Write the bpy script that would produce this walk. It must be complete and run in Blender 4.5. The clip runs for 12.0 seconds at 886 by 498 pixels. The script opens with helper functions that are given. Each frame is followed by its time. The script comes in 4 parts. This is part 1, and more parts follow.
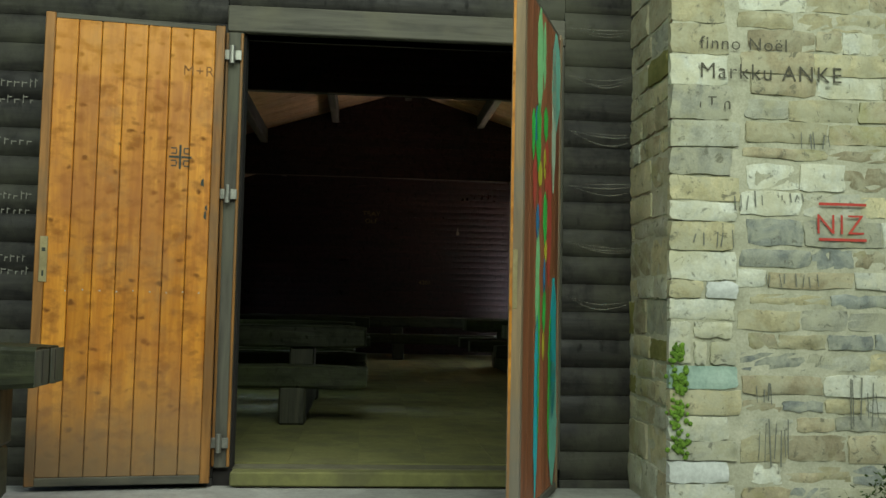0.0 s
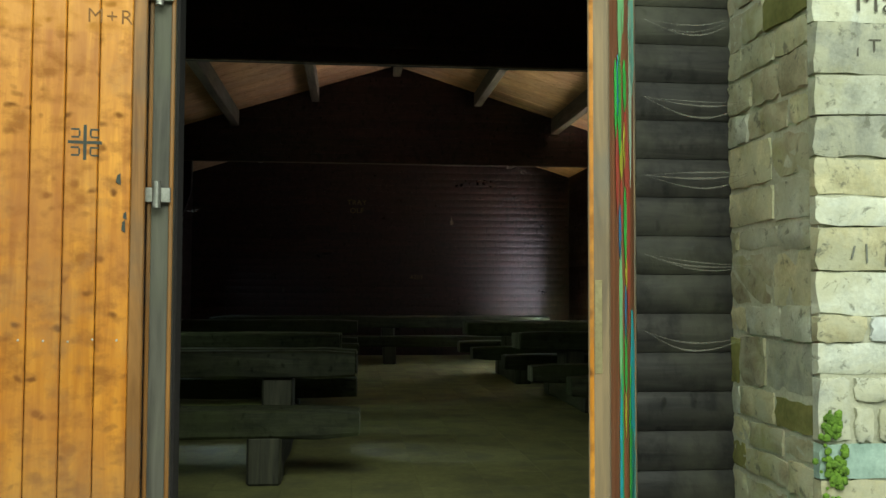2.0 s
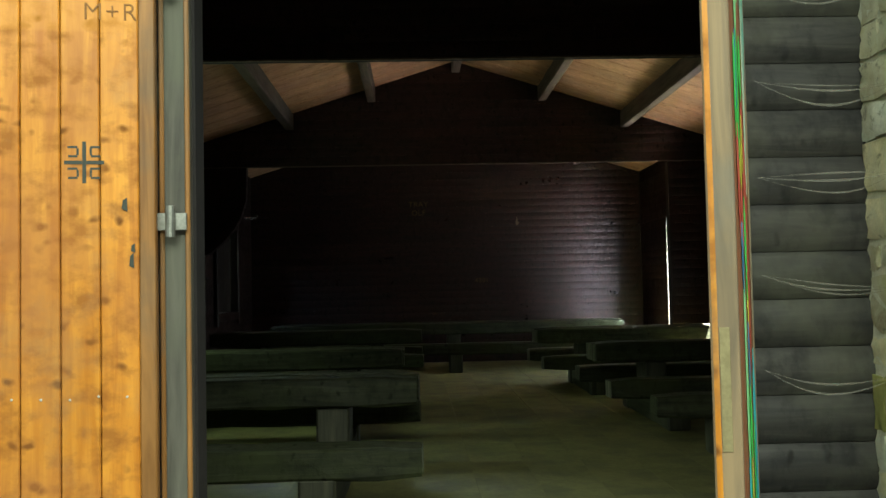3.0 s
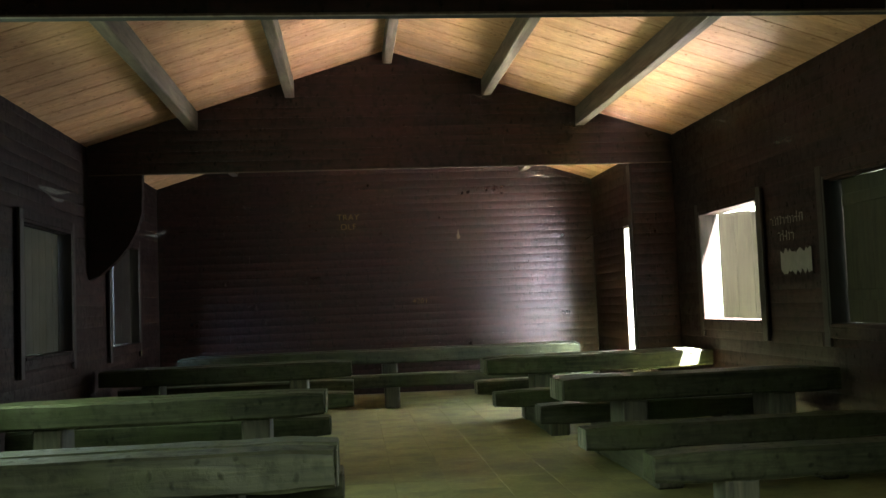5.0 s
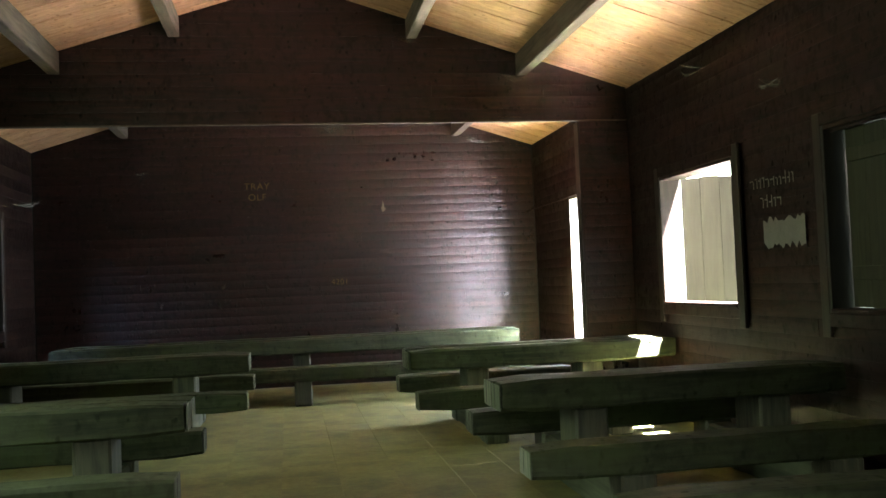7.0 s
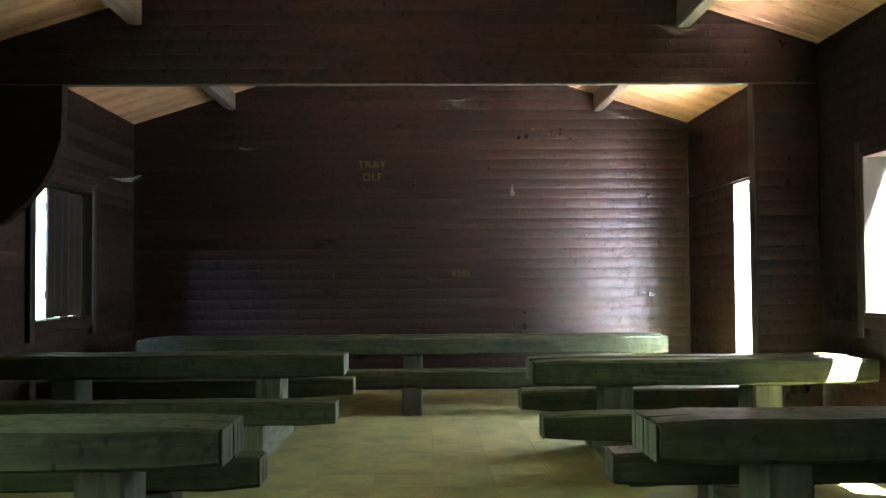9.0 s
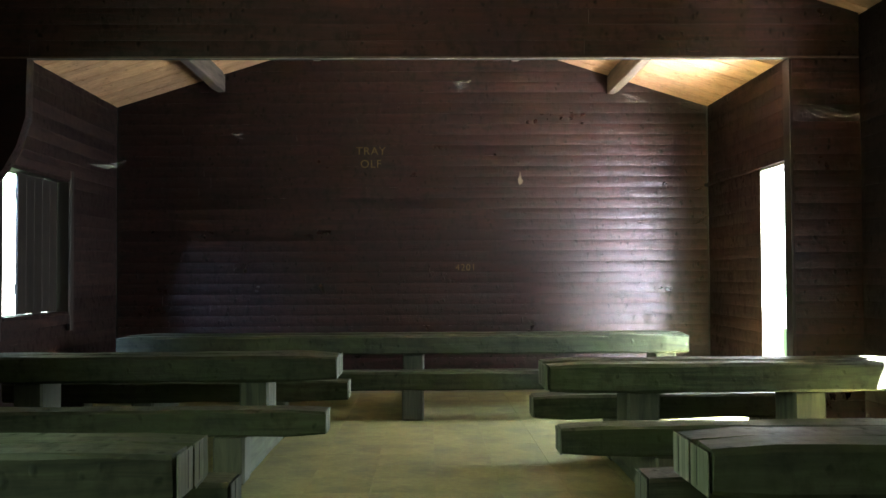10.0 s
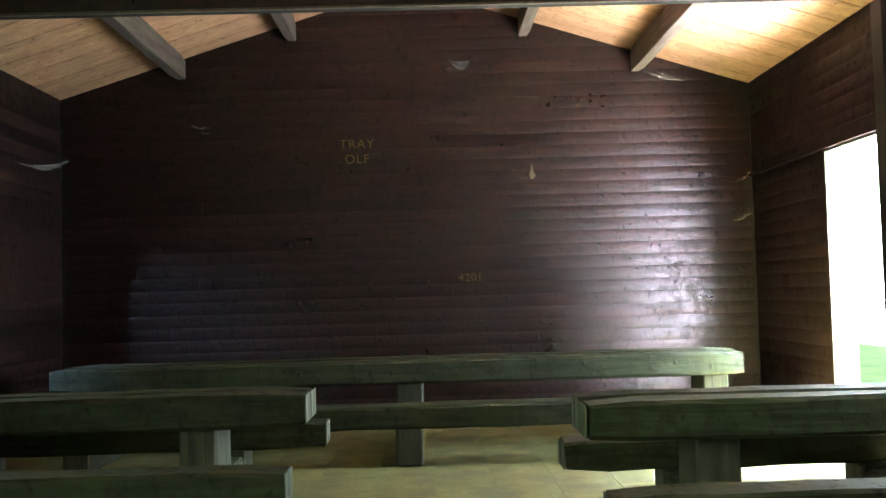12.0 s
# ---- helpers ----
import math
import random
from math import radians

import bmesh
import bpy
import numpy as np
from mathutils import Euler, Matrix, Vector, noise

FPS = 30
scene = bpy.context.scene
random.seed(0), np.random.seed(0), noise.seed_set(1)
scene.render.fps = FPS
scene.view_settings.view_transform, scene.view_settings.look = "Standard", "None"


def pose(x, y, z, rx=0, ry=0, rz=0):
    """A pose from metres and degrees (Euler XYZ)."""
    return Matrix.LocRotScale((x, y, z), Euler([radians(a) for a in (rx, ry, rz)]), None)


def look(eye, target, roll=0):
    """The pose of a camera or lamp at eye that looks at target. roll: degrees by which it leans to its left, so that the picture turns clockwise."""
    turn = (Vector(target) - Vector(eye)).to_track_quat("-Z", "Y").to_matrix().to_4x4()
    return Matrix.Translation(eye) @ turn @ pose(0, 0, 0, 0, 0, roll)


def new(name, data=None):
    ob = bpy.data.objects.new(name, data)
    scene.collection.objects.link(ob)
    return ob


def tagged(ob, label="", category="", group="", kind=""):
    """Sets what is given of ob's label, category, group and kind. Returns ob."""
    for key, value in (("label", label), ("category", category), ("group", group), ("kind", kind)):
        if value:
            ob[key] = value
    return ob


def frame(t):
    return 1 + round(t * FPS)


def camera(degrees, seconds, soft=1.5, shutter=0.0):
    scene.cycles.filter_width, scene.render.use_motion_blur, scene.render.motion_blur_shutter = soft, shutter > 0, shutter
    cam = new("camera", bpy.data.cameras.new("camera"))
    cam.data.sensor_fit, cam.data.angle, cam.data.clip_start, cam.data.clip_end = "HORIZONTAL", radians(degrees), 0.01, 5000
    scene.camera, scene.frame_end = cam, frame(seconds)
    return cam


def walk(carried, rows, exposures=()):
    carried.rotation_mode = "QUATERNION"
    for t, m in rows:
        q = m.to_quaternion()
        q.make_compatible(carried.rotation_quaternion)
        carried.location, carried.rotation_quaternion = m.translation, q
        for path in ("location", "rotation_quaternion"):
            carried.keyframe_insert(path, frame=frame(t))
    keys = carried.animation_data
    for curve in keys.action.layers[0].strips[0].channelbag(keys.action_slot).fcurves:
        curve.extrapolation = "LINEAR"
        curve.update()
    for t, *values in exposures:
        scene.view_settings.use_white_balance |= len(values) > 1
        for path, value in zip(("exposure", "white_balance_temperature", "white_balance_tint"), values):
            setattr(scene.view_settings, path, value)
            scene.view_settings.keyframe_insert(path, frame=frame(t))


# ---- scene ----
cam = camera(51.0, 12.0)
PATH = [
    (0, (0.232, -0.867, 0.891), (0.398, 1.122, 1.02), 1.2),
    (0.5, (0.214, -0.447, 0.894), (0.376, 1.542, 1.02), 0.8),
    (1, (0.277, 0.073, 0.926), (0.335, 2.065, 1.093), -0.4),
    (1.5, (0.207, 0.463, 0.998), (0.337, 2.454, 1.131), -0.4),
    (2, (0.196, 0.694, 1.133), (0.397, 2.682, 1.226), 0.2),
    (2.5, (0.284, 0.985, 1.183), (0.372, 2.982, 1.27), -0.3),
    (3, (0.243, 1.316, 1.266), (0.305, 3.313, 1.352), -1.2),
    (3.5, (0.197, 1.696, 1.32), (0.354, 3.687, 1.427), -1.3),
    (3.7, (0.181, 1.843, 1.313), (0.369, 3.831, 1.427), -2.6),
    (5.3, (0.405, 3.296, 1.339), (0.605, 5.282, 1.461), -2.2),
    (5.5, (0.448, 3.501, 1.328), (0.621, 5.489, 1.457), -2.4),
    (6, (0.56, 3.9, 1.333), (0.738, 5.888, 1.459), -1.9),
    (6.5, (0.599, 4.3, 1.357), (0.922, 6.271, 1.45), -2.2),
    (6.7, (0.662, 4.424, 1.349), (0.993, 6.395, 1.429), -2.4),
    (8.5, (0.814, 5.79, 1.301), (1.054, 7.775, 1.367), -0.9),
    (9, (0.964, 6.153, 1.314), (1.005, 8.152, 1.384), -0.4),
    (9.5, (0.982, 6.498, 1.302), (1.028, 8.496, 1.374), 0.1),
    (10, (0.972, 6.863, 1.314), (1.007, 8.862, 1.371), -0.3),
    (10.5, (1.028, 7.271, 1.312), (0.959, 9.268, 1.387), 0.1),
    (11, (0.985, 7.669, 1.306), (0.947, 9.666, 1.394), 0.3),
    (11.5, (0.956, 8.0, 1.296), (0.98, 9.999, 1.363), -1.5),
    (12, (1.032, 8.429, 1.285), (1.059, 10.426, 1.374), -1.6),
]
EXPOSURES = [(0, -0.8, 6200, 10), (0.5, -0.6, 6200, 10), (1.0, -0.48, 6200, 10), (2.0, -0.25, 6200, 10), (2.5, -0.1, 6200, 10), (3.7, 0.4, 6200, 11), (5.3, 2.05, 6200, 13), (6.7, 2.2, 6150, 13), (8.5, 2.3, 6000, 12), (12, 2.35, 5900, 12)]
walk(cam, [(t, look(eye, target, roll)) for t, eye, target, roll in PATH], EXPOSURES)

# ---- light ----
world = bpy.data.worlds.new("sky")
world.use_nodes = True
scene.world = world
sky = world.node_tree.nodes.new("ShaderNodeTexSky")
sky.sky_type, sky.sun_disc = "NISHITA", False
sky.sun_elevation, sky.sun_rotation = radians(67), radians(120)
world.node_tree.links.new(sky.outputs[0], world.node_tree.nodes["Background"].inputs[0])
world.node_tree.nodes["Background"].inputs[1].default_value = 0.08

sun = new("sun", bpy.data.lights.new("sun", "SUN"))
sun.data.energy, sun.data.angle, sun.data.color = 1.05, radians(12), (1.0, 0.95, 0.86)
sun.matrix_world = look((4.5, 1.6, 12.8), (0, 4.3, 0))

# spot lamp added along the sun's direction for sun patches at the east openings
beam = new("sun_through_trees", bpy.data.lights.new("sun_through_trees", "SPOT"))
beam.data.energy, beam.data.color = 10000000, (1.0, 0.96, 0.90)
beam.data.spot_size, beam.data.spot_blend, beam.data.shadow_soft_size = radians(7.0), 0.25, 0.25
beam.matrix_world = look((4.2 + 18.9, 14.0 - 11.4, 54.0), (4.2, 14.0, 0.5))


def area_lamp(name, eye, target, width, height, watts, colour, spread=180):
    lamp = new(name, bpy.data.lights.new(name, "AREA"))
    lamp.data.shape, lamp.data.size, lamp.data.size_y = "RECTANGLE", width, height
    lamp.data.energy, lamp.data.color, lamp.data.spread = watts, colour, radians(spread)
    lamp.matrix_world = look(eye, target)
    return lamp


# area lamps added at the openings, standing in for sky and upward ground bounce
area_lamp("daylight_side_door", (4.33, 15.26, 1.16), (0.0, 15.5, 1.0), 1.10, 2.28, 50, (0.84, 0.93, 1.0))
# low lamp added to brighten the back ceiling
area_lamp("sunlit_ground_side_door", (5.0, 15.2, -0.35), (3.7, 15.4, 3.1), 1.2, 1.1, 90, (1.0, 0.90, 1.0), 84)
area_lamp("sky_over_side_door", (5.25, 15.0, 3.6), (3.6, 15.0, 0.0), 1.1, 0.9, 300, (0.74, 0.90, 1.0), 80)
# added lamp that lays a glossy highlight on the back wall
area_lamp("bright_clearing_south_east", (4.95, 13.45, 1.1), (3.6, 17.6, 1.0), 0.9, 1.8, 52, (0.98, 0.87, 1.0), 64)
# three low lamps added to brighten the ceiling from below
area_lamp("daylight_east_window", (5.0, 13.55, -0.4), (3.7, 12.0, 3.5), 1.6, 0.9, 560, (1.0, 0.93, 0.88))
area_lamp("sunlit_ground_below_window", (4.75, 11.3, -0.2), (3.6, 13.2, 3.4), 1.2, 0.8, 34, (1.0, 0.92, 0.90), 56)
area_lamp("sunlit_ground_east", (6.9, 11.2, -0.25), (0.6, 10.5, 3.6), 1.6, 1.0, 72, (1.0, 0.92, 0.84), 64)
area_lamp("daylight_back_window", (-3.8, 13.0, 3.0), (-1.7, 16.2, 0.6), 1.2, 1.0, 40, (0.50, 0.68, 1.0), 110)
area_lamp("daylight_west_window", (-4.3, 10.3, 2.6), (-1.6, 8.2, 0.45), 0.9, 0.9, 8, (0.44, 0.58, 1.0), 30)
# green-tinted fill added in the west window opening
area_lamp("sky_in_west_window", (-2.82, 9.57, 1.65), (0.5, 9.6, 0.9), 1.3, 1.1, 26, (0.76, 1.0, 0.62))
area_lamp("daylight_entrance", (0.6, -1.5, 5.3), (0.6, 4.4, 0.7), 9.0, 3.6, 1000, (0.92, 1.0, 0.78))

# ---- materials ----


def node_material(name):
    m = bpy.data.materials.new(name)
    m.use_nodes = True
    return m, m.node_tree.nodes, m.node_tree.links, m.node_tree.nodes["Principled BSDF"]


def ramp(nodes, links, fac, stops):
    r = nodes.new("ShaderNodeValToRGB")
    while len(r.color_ramp.elements) < len(stops):
        r.color_ramp.elements.new(0.5)
    for e, (at, c) in zip(r.color_ramp.elements, stops):
        e.position, e.color = at, (*c, 1)
    links.new(fac, r.inputs[0])
    return r.outputs[0]


def noise_tex(nodes, links, vec, scale, detail=5, rough=0.55, distortion=0.0):
    n = nodes.new("ShaderNodeTexNoise")
    n.inputs["Scale"].default_value, n.inputs["Detail"].default_value = scale, detail
    n.inputs["Roughness"].default_value, n.inputs["Distortion"].default_value = rough, distortion
    links.new(vec, n.inputs["Vector"])
    return n.outputs[0]


def mixed(nodes, links, fac, a, b, mode="MIX"):
    m = nodes.new("ShaderNodeMix")
    m.data_type, m.blend_type = "RGBA", mode
    for socket, v in ((m.inputs[0], fac), (m.inputs[6], a), (m.inputs[7], b)):
        if isinstance(v, (int, float)):
            socket.default_value = v
        elif isinstance(v, tuple):
            socket.default_value = (*v, 1)
        else:
            links.new(v, socket)
    return m.outputs[2]


def shifted_coords(nodes, links, stretch):
    """Object coordinates, shifted at random from piece to piece and stretched along the grain."""
    co, info = nodes.new("ShaderNodeTexCoord"), nodes.new("ShaderNodeObjectInfo")
    scale = nodes.new("ShaderNodeVectorMath")
    scale.operation = "MULTIPLY"
    scale.inputs[1].default_value = stretch
    links.new(co.outputs["Object"], scale.inputs[0])
    add, mul = nodes.new("ShaderNodeVectorMath"), nodes.new("ShaderNodeMath")
    mul.operation, mul.inputs[1].default_value = "MULTIPLY", 37.0
    links.new(info.outputs["Random"], mul.inputs[0])
    links.new(scale.outputs[0], add.inputs[0])
    links.new(mul.outputs[0], add.inputs[1])
    return add.outputs[0], info.outputs["Random"], co.outputs["Object"]


def bump(nodes, links, bsdf, height, strength, distance=0.01):
    b = nodes.new("ShaderNodeBump")
    b.inputs["Strength"].default_value, b.inputs["Distance"].default_value = strength, distance
    links.new(height, b.inputs["Height"])
    links.new(b.outputs[0], bsdf.inputs["Normal"])


GRAIN = {"x": (1.2, 14, 14), "y": (14, 1.2, 14), "z": (14, 14, 1.2)}


def wood(name, dark, light, axis="x", rough=(0.45, 0.7), vary=0.35, knots=0.0, stain=None, relief=0.25, island=False, shine=0.35, smears=1.0, grime=None):
    m, nodes, links, bsdf = node_material(name)
    bsdf.inputs["Specular IOR Level"].default_value = shine
    vec, rnd, plain = shifted_coords(nodes, links, GRAIN[axis])
    if island:
        geo = nodes.new("ShaderNodeNewGeometry")
        rnd = geo.outputs["Random Per Island"]
        add, mul = nodes.new("ShaderNodeVectorMath"), nodes.new("ShaderNodeMath")
        mul.operation, mul.inputs[1].default_value = "MULTIPLY", 53.0
        links.new(rnd, mul.inputs[0])
        links.new(vec, add.inputs[0])
        links.new(mul.outputs[0], add.inputs[1])
        vec = add.outputs[0]
    grain = noise_tex(nodes, links, vec, 1.6, 7, 0.6, 0.6)
    colour = ramp(nodes, links, grain, [(0.3, dark), (0.68, light)])
    tone = nodes.new("ShaderNodeMapRange")
    tone.inputs[3].default_value, tone.inputs[4].default_value = 1 - vary, 1 + vary
    links.new(rnd, tone.inputs[0])
    grey = nodes.new("ShaderNodeCombineColor")
    for k in range(3):
        links.new(tone.outputs[0], grey.inputs[k])
    colour = mixed(nodes, links, 1.0, colour, grey.outputs[0], "MULTIPLY")
    if knots:
        v = nodes.new("ShaderNodeTexVoronoi")
        v.inputs["Scale"].default_value = 1.0
        sq = nodes.new("ShaderNodeVectorMath")
        sq.operation = "MULTIPLY"
        sq.inputs[1].default_value = tuple(11.0 if g < 5 else 0.62 for g in GRAIN[axis])
        warp, wadd = nodes.new("ShaderNodeTexNoise"), nodes.new("ShaderNodeVectorMath")
        warp.inputs["Scale"].default_value, warp.inputs["Detail"].default_value = 9.0, 3
        links.new(plain, warp.inputs["Vector"])
        links.new(vec, sq.inputs[0])
        links.new(sq.outputs[0], wadd.inputs[0])
        links.new(warp.outputs["Color"], wadd.inputs[1])
        links.new(wadd.outputs[0], v.inputs["Vector"])
        k = ramp(nodes, links, v.outputs["Distance"], [(0.09, (1, 1, 1)), (0.24, (0, 0, 0))])
        some = ramp(nodes, links, noise_tex(nodes, links, plain, 5.5, 2), [(0.36, (0, 0, 0)), (0.48, (1, 1, 1))])
        k = mixed(nodes, links, 1.0, k, some, "MULTIPLY")
        colour = mixed(nodes, links, k, colour, mixed(nodes, links, knots, colour, tuple(c * 0.35 for c in dark)))
        cross = nodes.new("ShaderNodeVectorMath")
        cross.operation = "MULTIPLY"
        cross.inputs[1].default_value = tuple(14.0 if g < 5 else 10.0 for g in GRAIN[axis])
        links.new(plain, cross.inputs[0])
        smear = ramp(nodes, links, noise_tex(nodes, links, cross.outputs[0], 1.0, 6, 0.6), [(0.47, (0, 0, 0)), (0.66, (0.75 * smears,) * 3 if knots > 0.8 else (0.65 * smears,) * 3)])
        colour = mixed(nodes, links, smear, colour, tuple(c * 0.6 for c in dark))
        grain = mixed(nodes, links, 0.55, grain, smear, "SUBTRACT")
        grain = mixed(nodes, links, 0.6, grain, k, "ADD")
    blotch = noise_tex(nodes, links, plain, 1.7, 5, 0.6)
    if stain:
        colour = mixed(nodes, links, ramp(nodes, links, blotch, [(0.48, (0, 0, 0)), (0.66, (0.75, 0.75, 0.75))]), colour, stain)
    if grime:
        # splashed dirt and bleached varnish at the foot, cleaner wood along the top edge
        xyz, uneven = nodes.new("ShaderNodeSeparateXYZ"), nodes.new("ShaderNodeMath")
        links.new(plain, xyz.inputs[0])
        uneven.operation = "MULTIPLY_ADD"
        uneven.inputs[1].default_value = 0.55
        links.new(noise_tex(nodes, links, plain, 4.5, 6, 0.65), uneven.inputs[0])
        links.new(xyz.outputs[2], uneven.inputs[2])
        low = ramp(nodes, links, uneven.outputs[0], [(0.38, (0.9, 0.9, 0.9)), (0.62, (0.5, 0.5, 0.5)), (0.98, (0, 0, 0))])
        colour = mixed(nodes, links, low, colour, grime)
        mid = noise_tex(nodes, links, plain, 2.2, 7, 0.7)
        colour = mixed(nodes, links, ramp(nodes, links, mid, [(0.52, (0, 0, 0)), (0.70, (0.45, 0.45, 0.45))]), colour, grime)
        part_z = nodes.new("ShaderNodeMath")
        part_z.operation, part_z.inputs[1].default_value = "MULTIPLY", 0.4
        links.new(xyz.outputs[2], part_z.inputs[0])
        top = ramp(nodes, links, part_z.outputs[0], [(0.868, (0, 0, 0)), (0.872, (0.35, 0.35, 0.35))])
        colour = mixed(nodes, links, top, colour, light)
    links.new(colour, bsdf.inputs["Base Color"])
    dull = ramp(nodes, links, blotch, [(0.3, (rough[0],) * 3), (0.7, (rough[1],) * 3)])
    dull = mixed(nodes, links, 0.5, dull, grey.outputs[0], "MULTIPLY")
    if knots:
        dull = mixed(nodes, links, k, dull, (0.85, 0.85, 0.85))
        dull = mixed(nodes, links, smear, dull, (0.78, 0.78, 0.78))
    links.new(dull, bsdf.inputs["Roughness"])
    bump(nodes, links, bsdf, grain, relief, 0.006)
    return m


def mottled(name, dark, light, scale=6.0, rough=0.85, relief=0.4, vary=0.25, stain=None, metal=0.0, film=None):
    m, nodes, links, bsdf = node_material(name)
    vec, rnd, plain = shifted_coords(nodes, links, (1, 1, 1))
    n = noise_tex(nodes, links, vec, scale, 8, 0.65)
    fine = noise_tex(nodes, links, vec, scale * 9, 4, 0.6)
    colour = ramp(nodes, links, n, [(0.3, dark), (0.7, light)])
    tone = nodes.new("ShaderNodeMapRange")
    tone.inputs[3].default_value, tone.inputs[4].default_value = 1 - vary, 1 + vary
    links.new(rnd, tone.inputs[0])
    grey = nodes.new("ShaderNodeCombineColor")
    for k in range(3):
        links.new(tone.outputs[0], grey.inputs[k])
    colour = mixed(nodes, links, 1.0, colour, grey.outputs[0], "MULTIPLY")
    colour = mixed(nodes, links, 0.35, colour, ramp(nodes, links, fine, [(0.3, (0.35, 0.35, 0.35)), (0.7, (1, 1, 1))]), "MULTIPLY")
    if stain:
        s = noise_tex(nodes, links, plain, 2.3, 6, 0.65)
        colour = mixed(nodes, links, ramp(nodes, links, s, [(0.5, (0, 0, 0)), (0.66, (0.8, 0.8, 0.8))]), colour, stain)
    if film:
        # smeared mortar and limewash running over the stones, and dark pits
        f = noise_tex(nodes, links, plain, 6.5, 7, 0.7, 0.8)
        colour = mixed(nodes, links, ramp(nodes, links, f, [(0.43, (0, 0, 0)), (0.60, (0.65, 0.65, 0.65))]), colour, film)
        pit = noise_tex(nodes, links, plain, 17.0, 5, 0.7, 0.5)
        colour = mixed(nodes, links, ramp(nodes, links, pit, [(0.34, (0.75, 0.75, 0.75)), (0.42, (0, 0, 0))]), colour, (0.10, 0.10, 0.07))
    links.new(colour, bsdf.inputs["Base Color"])
    bsdf.inputs["Roughness"].default_value, bsdf.inputs["Metallic"].default_value = rough, metal
    bump(nodes, links, bsdf, n, relief, 0.01)
    return m




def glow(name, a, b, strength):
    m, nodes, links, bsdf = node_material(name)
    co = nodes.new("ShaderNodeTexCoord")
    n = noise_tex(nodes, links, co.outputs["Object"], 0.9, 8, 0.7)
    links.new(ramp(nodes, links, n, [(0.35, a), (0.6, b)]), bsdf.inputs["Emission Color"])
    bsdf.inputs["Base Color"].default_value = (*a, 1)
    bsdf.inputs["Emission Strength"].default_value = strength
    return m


# emission puts the daylight on the far woods into the material
GLOWING_WOODS = glow("self_lit_woods", (0.35, 0.62, 0.28), (0.95, 1.0, 0.95), 2.6)
DARK_X = wood("dark_stained_planks", (0.0060, 0.0032, 0.0026), (0.032, 0.0105, 0.0075), "x", (0.27, 0.46), 0.30, 0.95, None, 0.6, False, 0.36, 0.9)
DARK_Y = wood("dark_stained_planks_side", (0.0060, 0.0030, 0.0026), (0.026, 0.0106, 0.0080), "y", (0.48, 0.66), 0.34, 0.9, None, 0.45, False, 0.18, 0.8)
DARK_Z = wood("dark_trim", (0.010, 0.007, 0.006), (0.028, 0.019, 0.014), "z", (0.4, 0.6), 0.2)
CORE = mottled("wall_core", (0.010, 0.008, 0.007), (0.02, 0.016, 0.014), 4)
LOG = wood("weathered_black_logs", (0.011, 0.010, 0.010), (0.042, 0.040, 0.034), "x", (0.55, 0.8), 0.3, 0.5, (0.075, 0.075, 0.052), 0.5)
CEILING = wood("pine_ceiling_boards", (0.42, 0.212, 0.112), (0.62, 0.36, 0.21), "x", (0.5, 0.7), 0.13, 0.5, None, 0.12, True, 0.35, 0.22)
PURLIN = wood("grey_brown_purlin", (0.07, 0.05, 0.038), (0.16, 0.12, 0.095), "y", (0.6, 0.8), 0.15)
# green in colour and stain stands in for green light on grey timber
BEAM = wood("weathered_bench_timber", (0.013, 0.0148, 0.008), (0.052, 0.058, 0.028), "x", (0.55, 0.75), 0.2, 0.6, (0.038, 0.048, 0.016), 0.7, False, 0.25, 0.8)
BEAM_Y = wood("weathered_sleeper", (0.025, 0.027, 0.018), (0.08, 0.085, 0.05), "y", (0.5, 0.75), 0.25, 0.0, None, 0.5)
BLOCK = wood("weathered_leg_block", (0.025, 0.026, 0.018), (0.085, 0.085, 0.055), "z", (0.5, 0.75), 0.25, 0.0, None, 0.5)
VARNISH = wood("varnished_pine", (0.40, 0.135, 0.010), (0.64, 0.28, 0.032), "z", (0.35, 0.55), 0.10, 0.95, (0.36, 0.135, 0.03), 0.12, False, 0.35, 1.0, (0.22, 0.145, 0.075))
RAW_EDGE = wood("worn_door_edge", (0.14, 0.11, 0.075), (0.34, 0.24, 0.13), "z", (0.6, 0.8), 0.2, 0.0, (0.16, 0.155, 0.13), 0.4)
EDGE_BROWN = wood("rubbed_brown_edge", (0.17, 0.075, 0.018), (0.36, 0.17, 0.045), "z", (0.45, 0.65), 0.2, 0.0, (0.12, 0.09, 0.055), 0.3)
END_GRAIN = wood("split_end_grain", (0.055, 0.056, 0.042), (0.15, 0.15, 0.115), "z", (0.75, 0.9), 0.25, 0.0, (0.06, 0.075, 0.03), 0.7)
BROWN_DOOR = wood("brown_door_paint", (0.16, 0.055, 0.022), (0.30, 0.11, 0.045), "z", (0.4, 0.6), 0.25)
FRAME = wood("grey_door_frame", (0.055, 0.052, 0.042), (0.12, 0.115, 0.09), "z", (0.6, 0.8), 0.15, 0.0, (0.10, 0.105, 0.07))
FRAME_X = wood("grey_door_head", (0.055, 0.052, 0.042), (0.12, 0.115, 0.09), "x", (0.6, 0.8), 0.15, 0.0, (0.14, 0.13, 0.09))
SHUTTER = wood("shutter_boards", (0.024, 0.021, 0.011), (0.047, 0.042, 0.023), "z", (0.6, 0.8), 0.15)
# olive tint puts green daylight into the grey tiles' colour
TILE = mottled("dusty_concrete_tile", (0.15, 0.148, 0.048), (0.225, 0.223, 0.078), 3.0, 0.88, 0.25, 0.02, (0.10, 0.096, 0.045))
CONCRETE = mottled("pale_concrete", (0.26, 0.26, 0.24), (0.42, 0.42, 0.39), 4.0, 0.9, 0.4, 0.1)
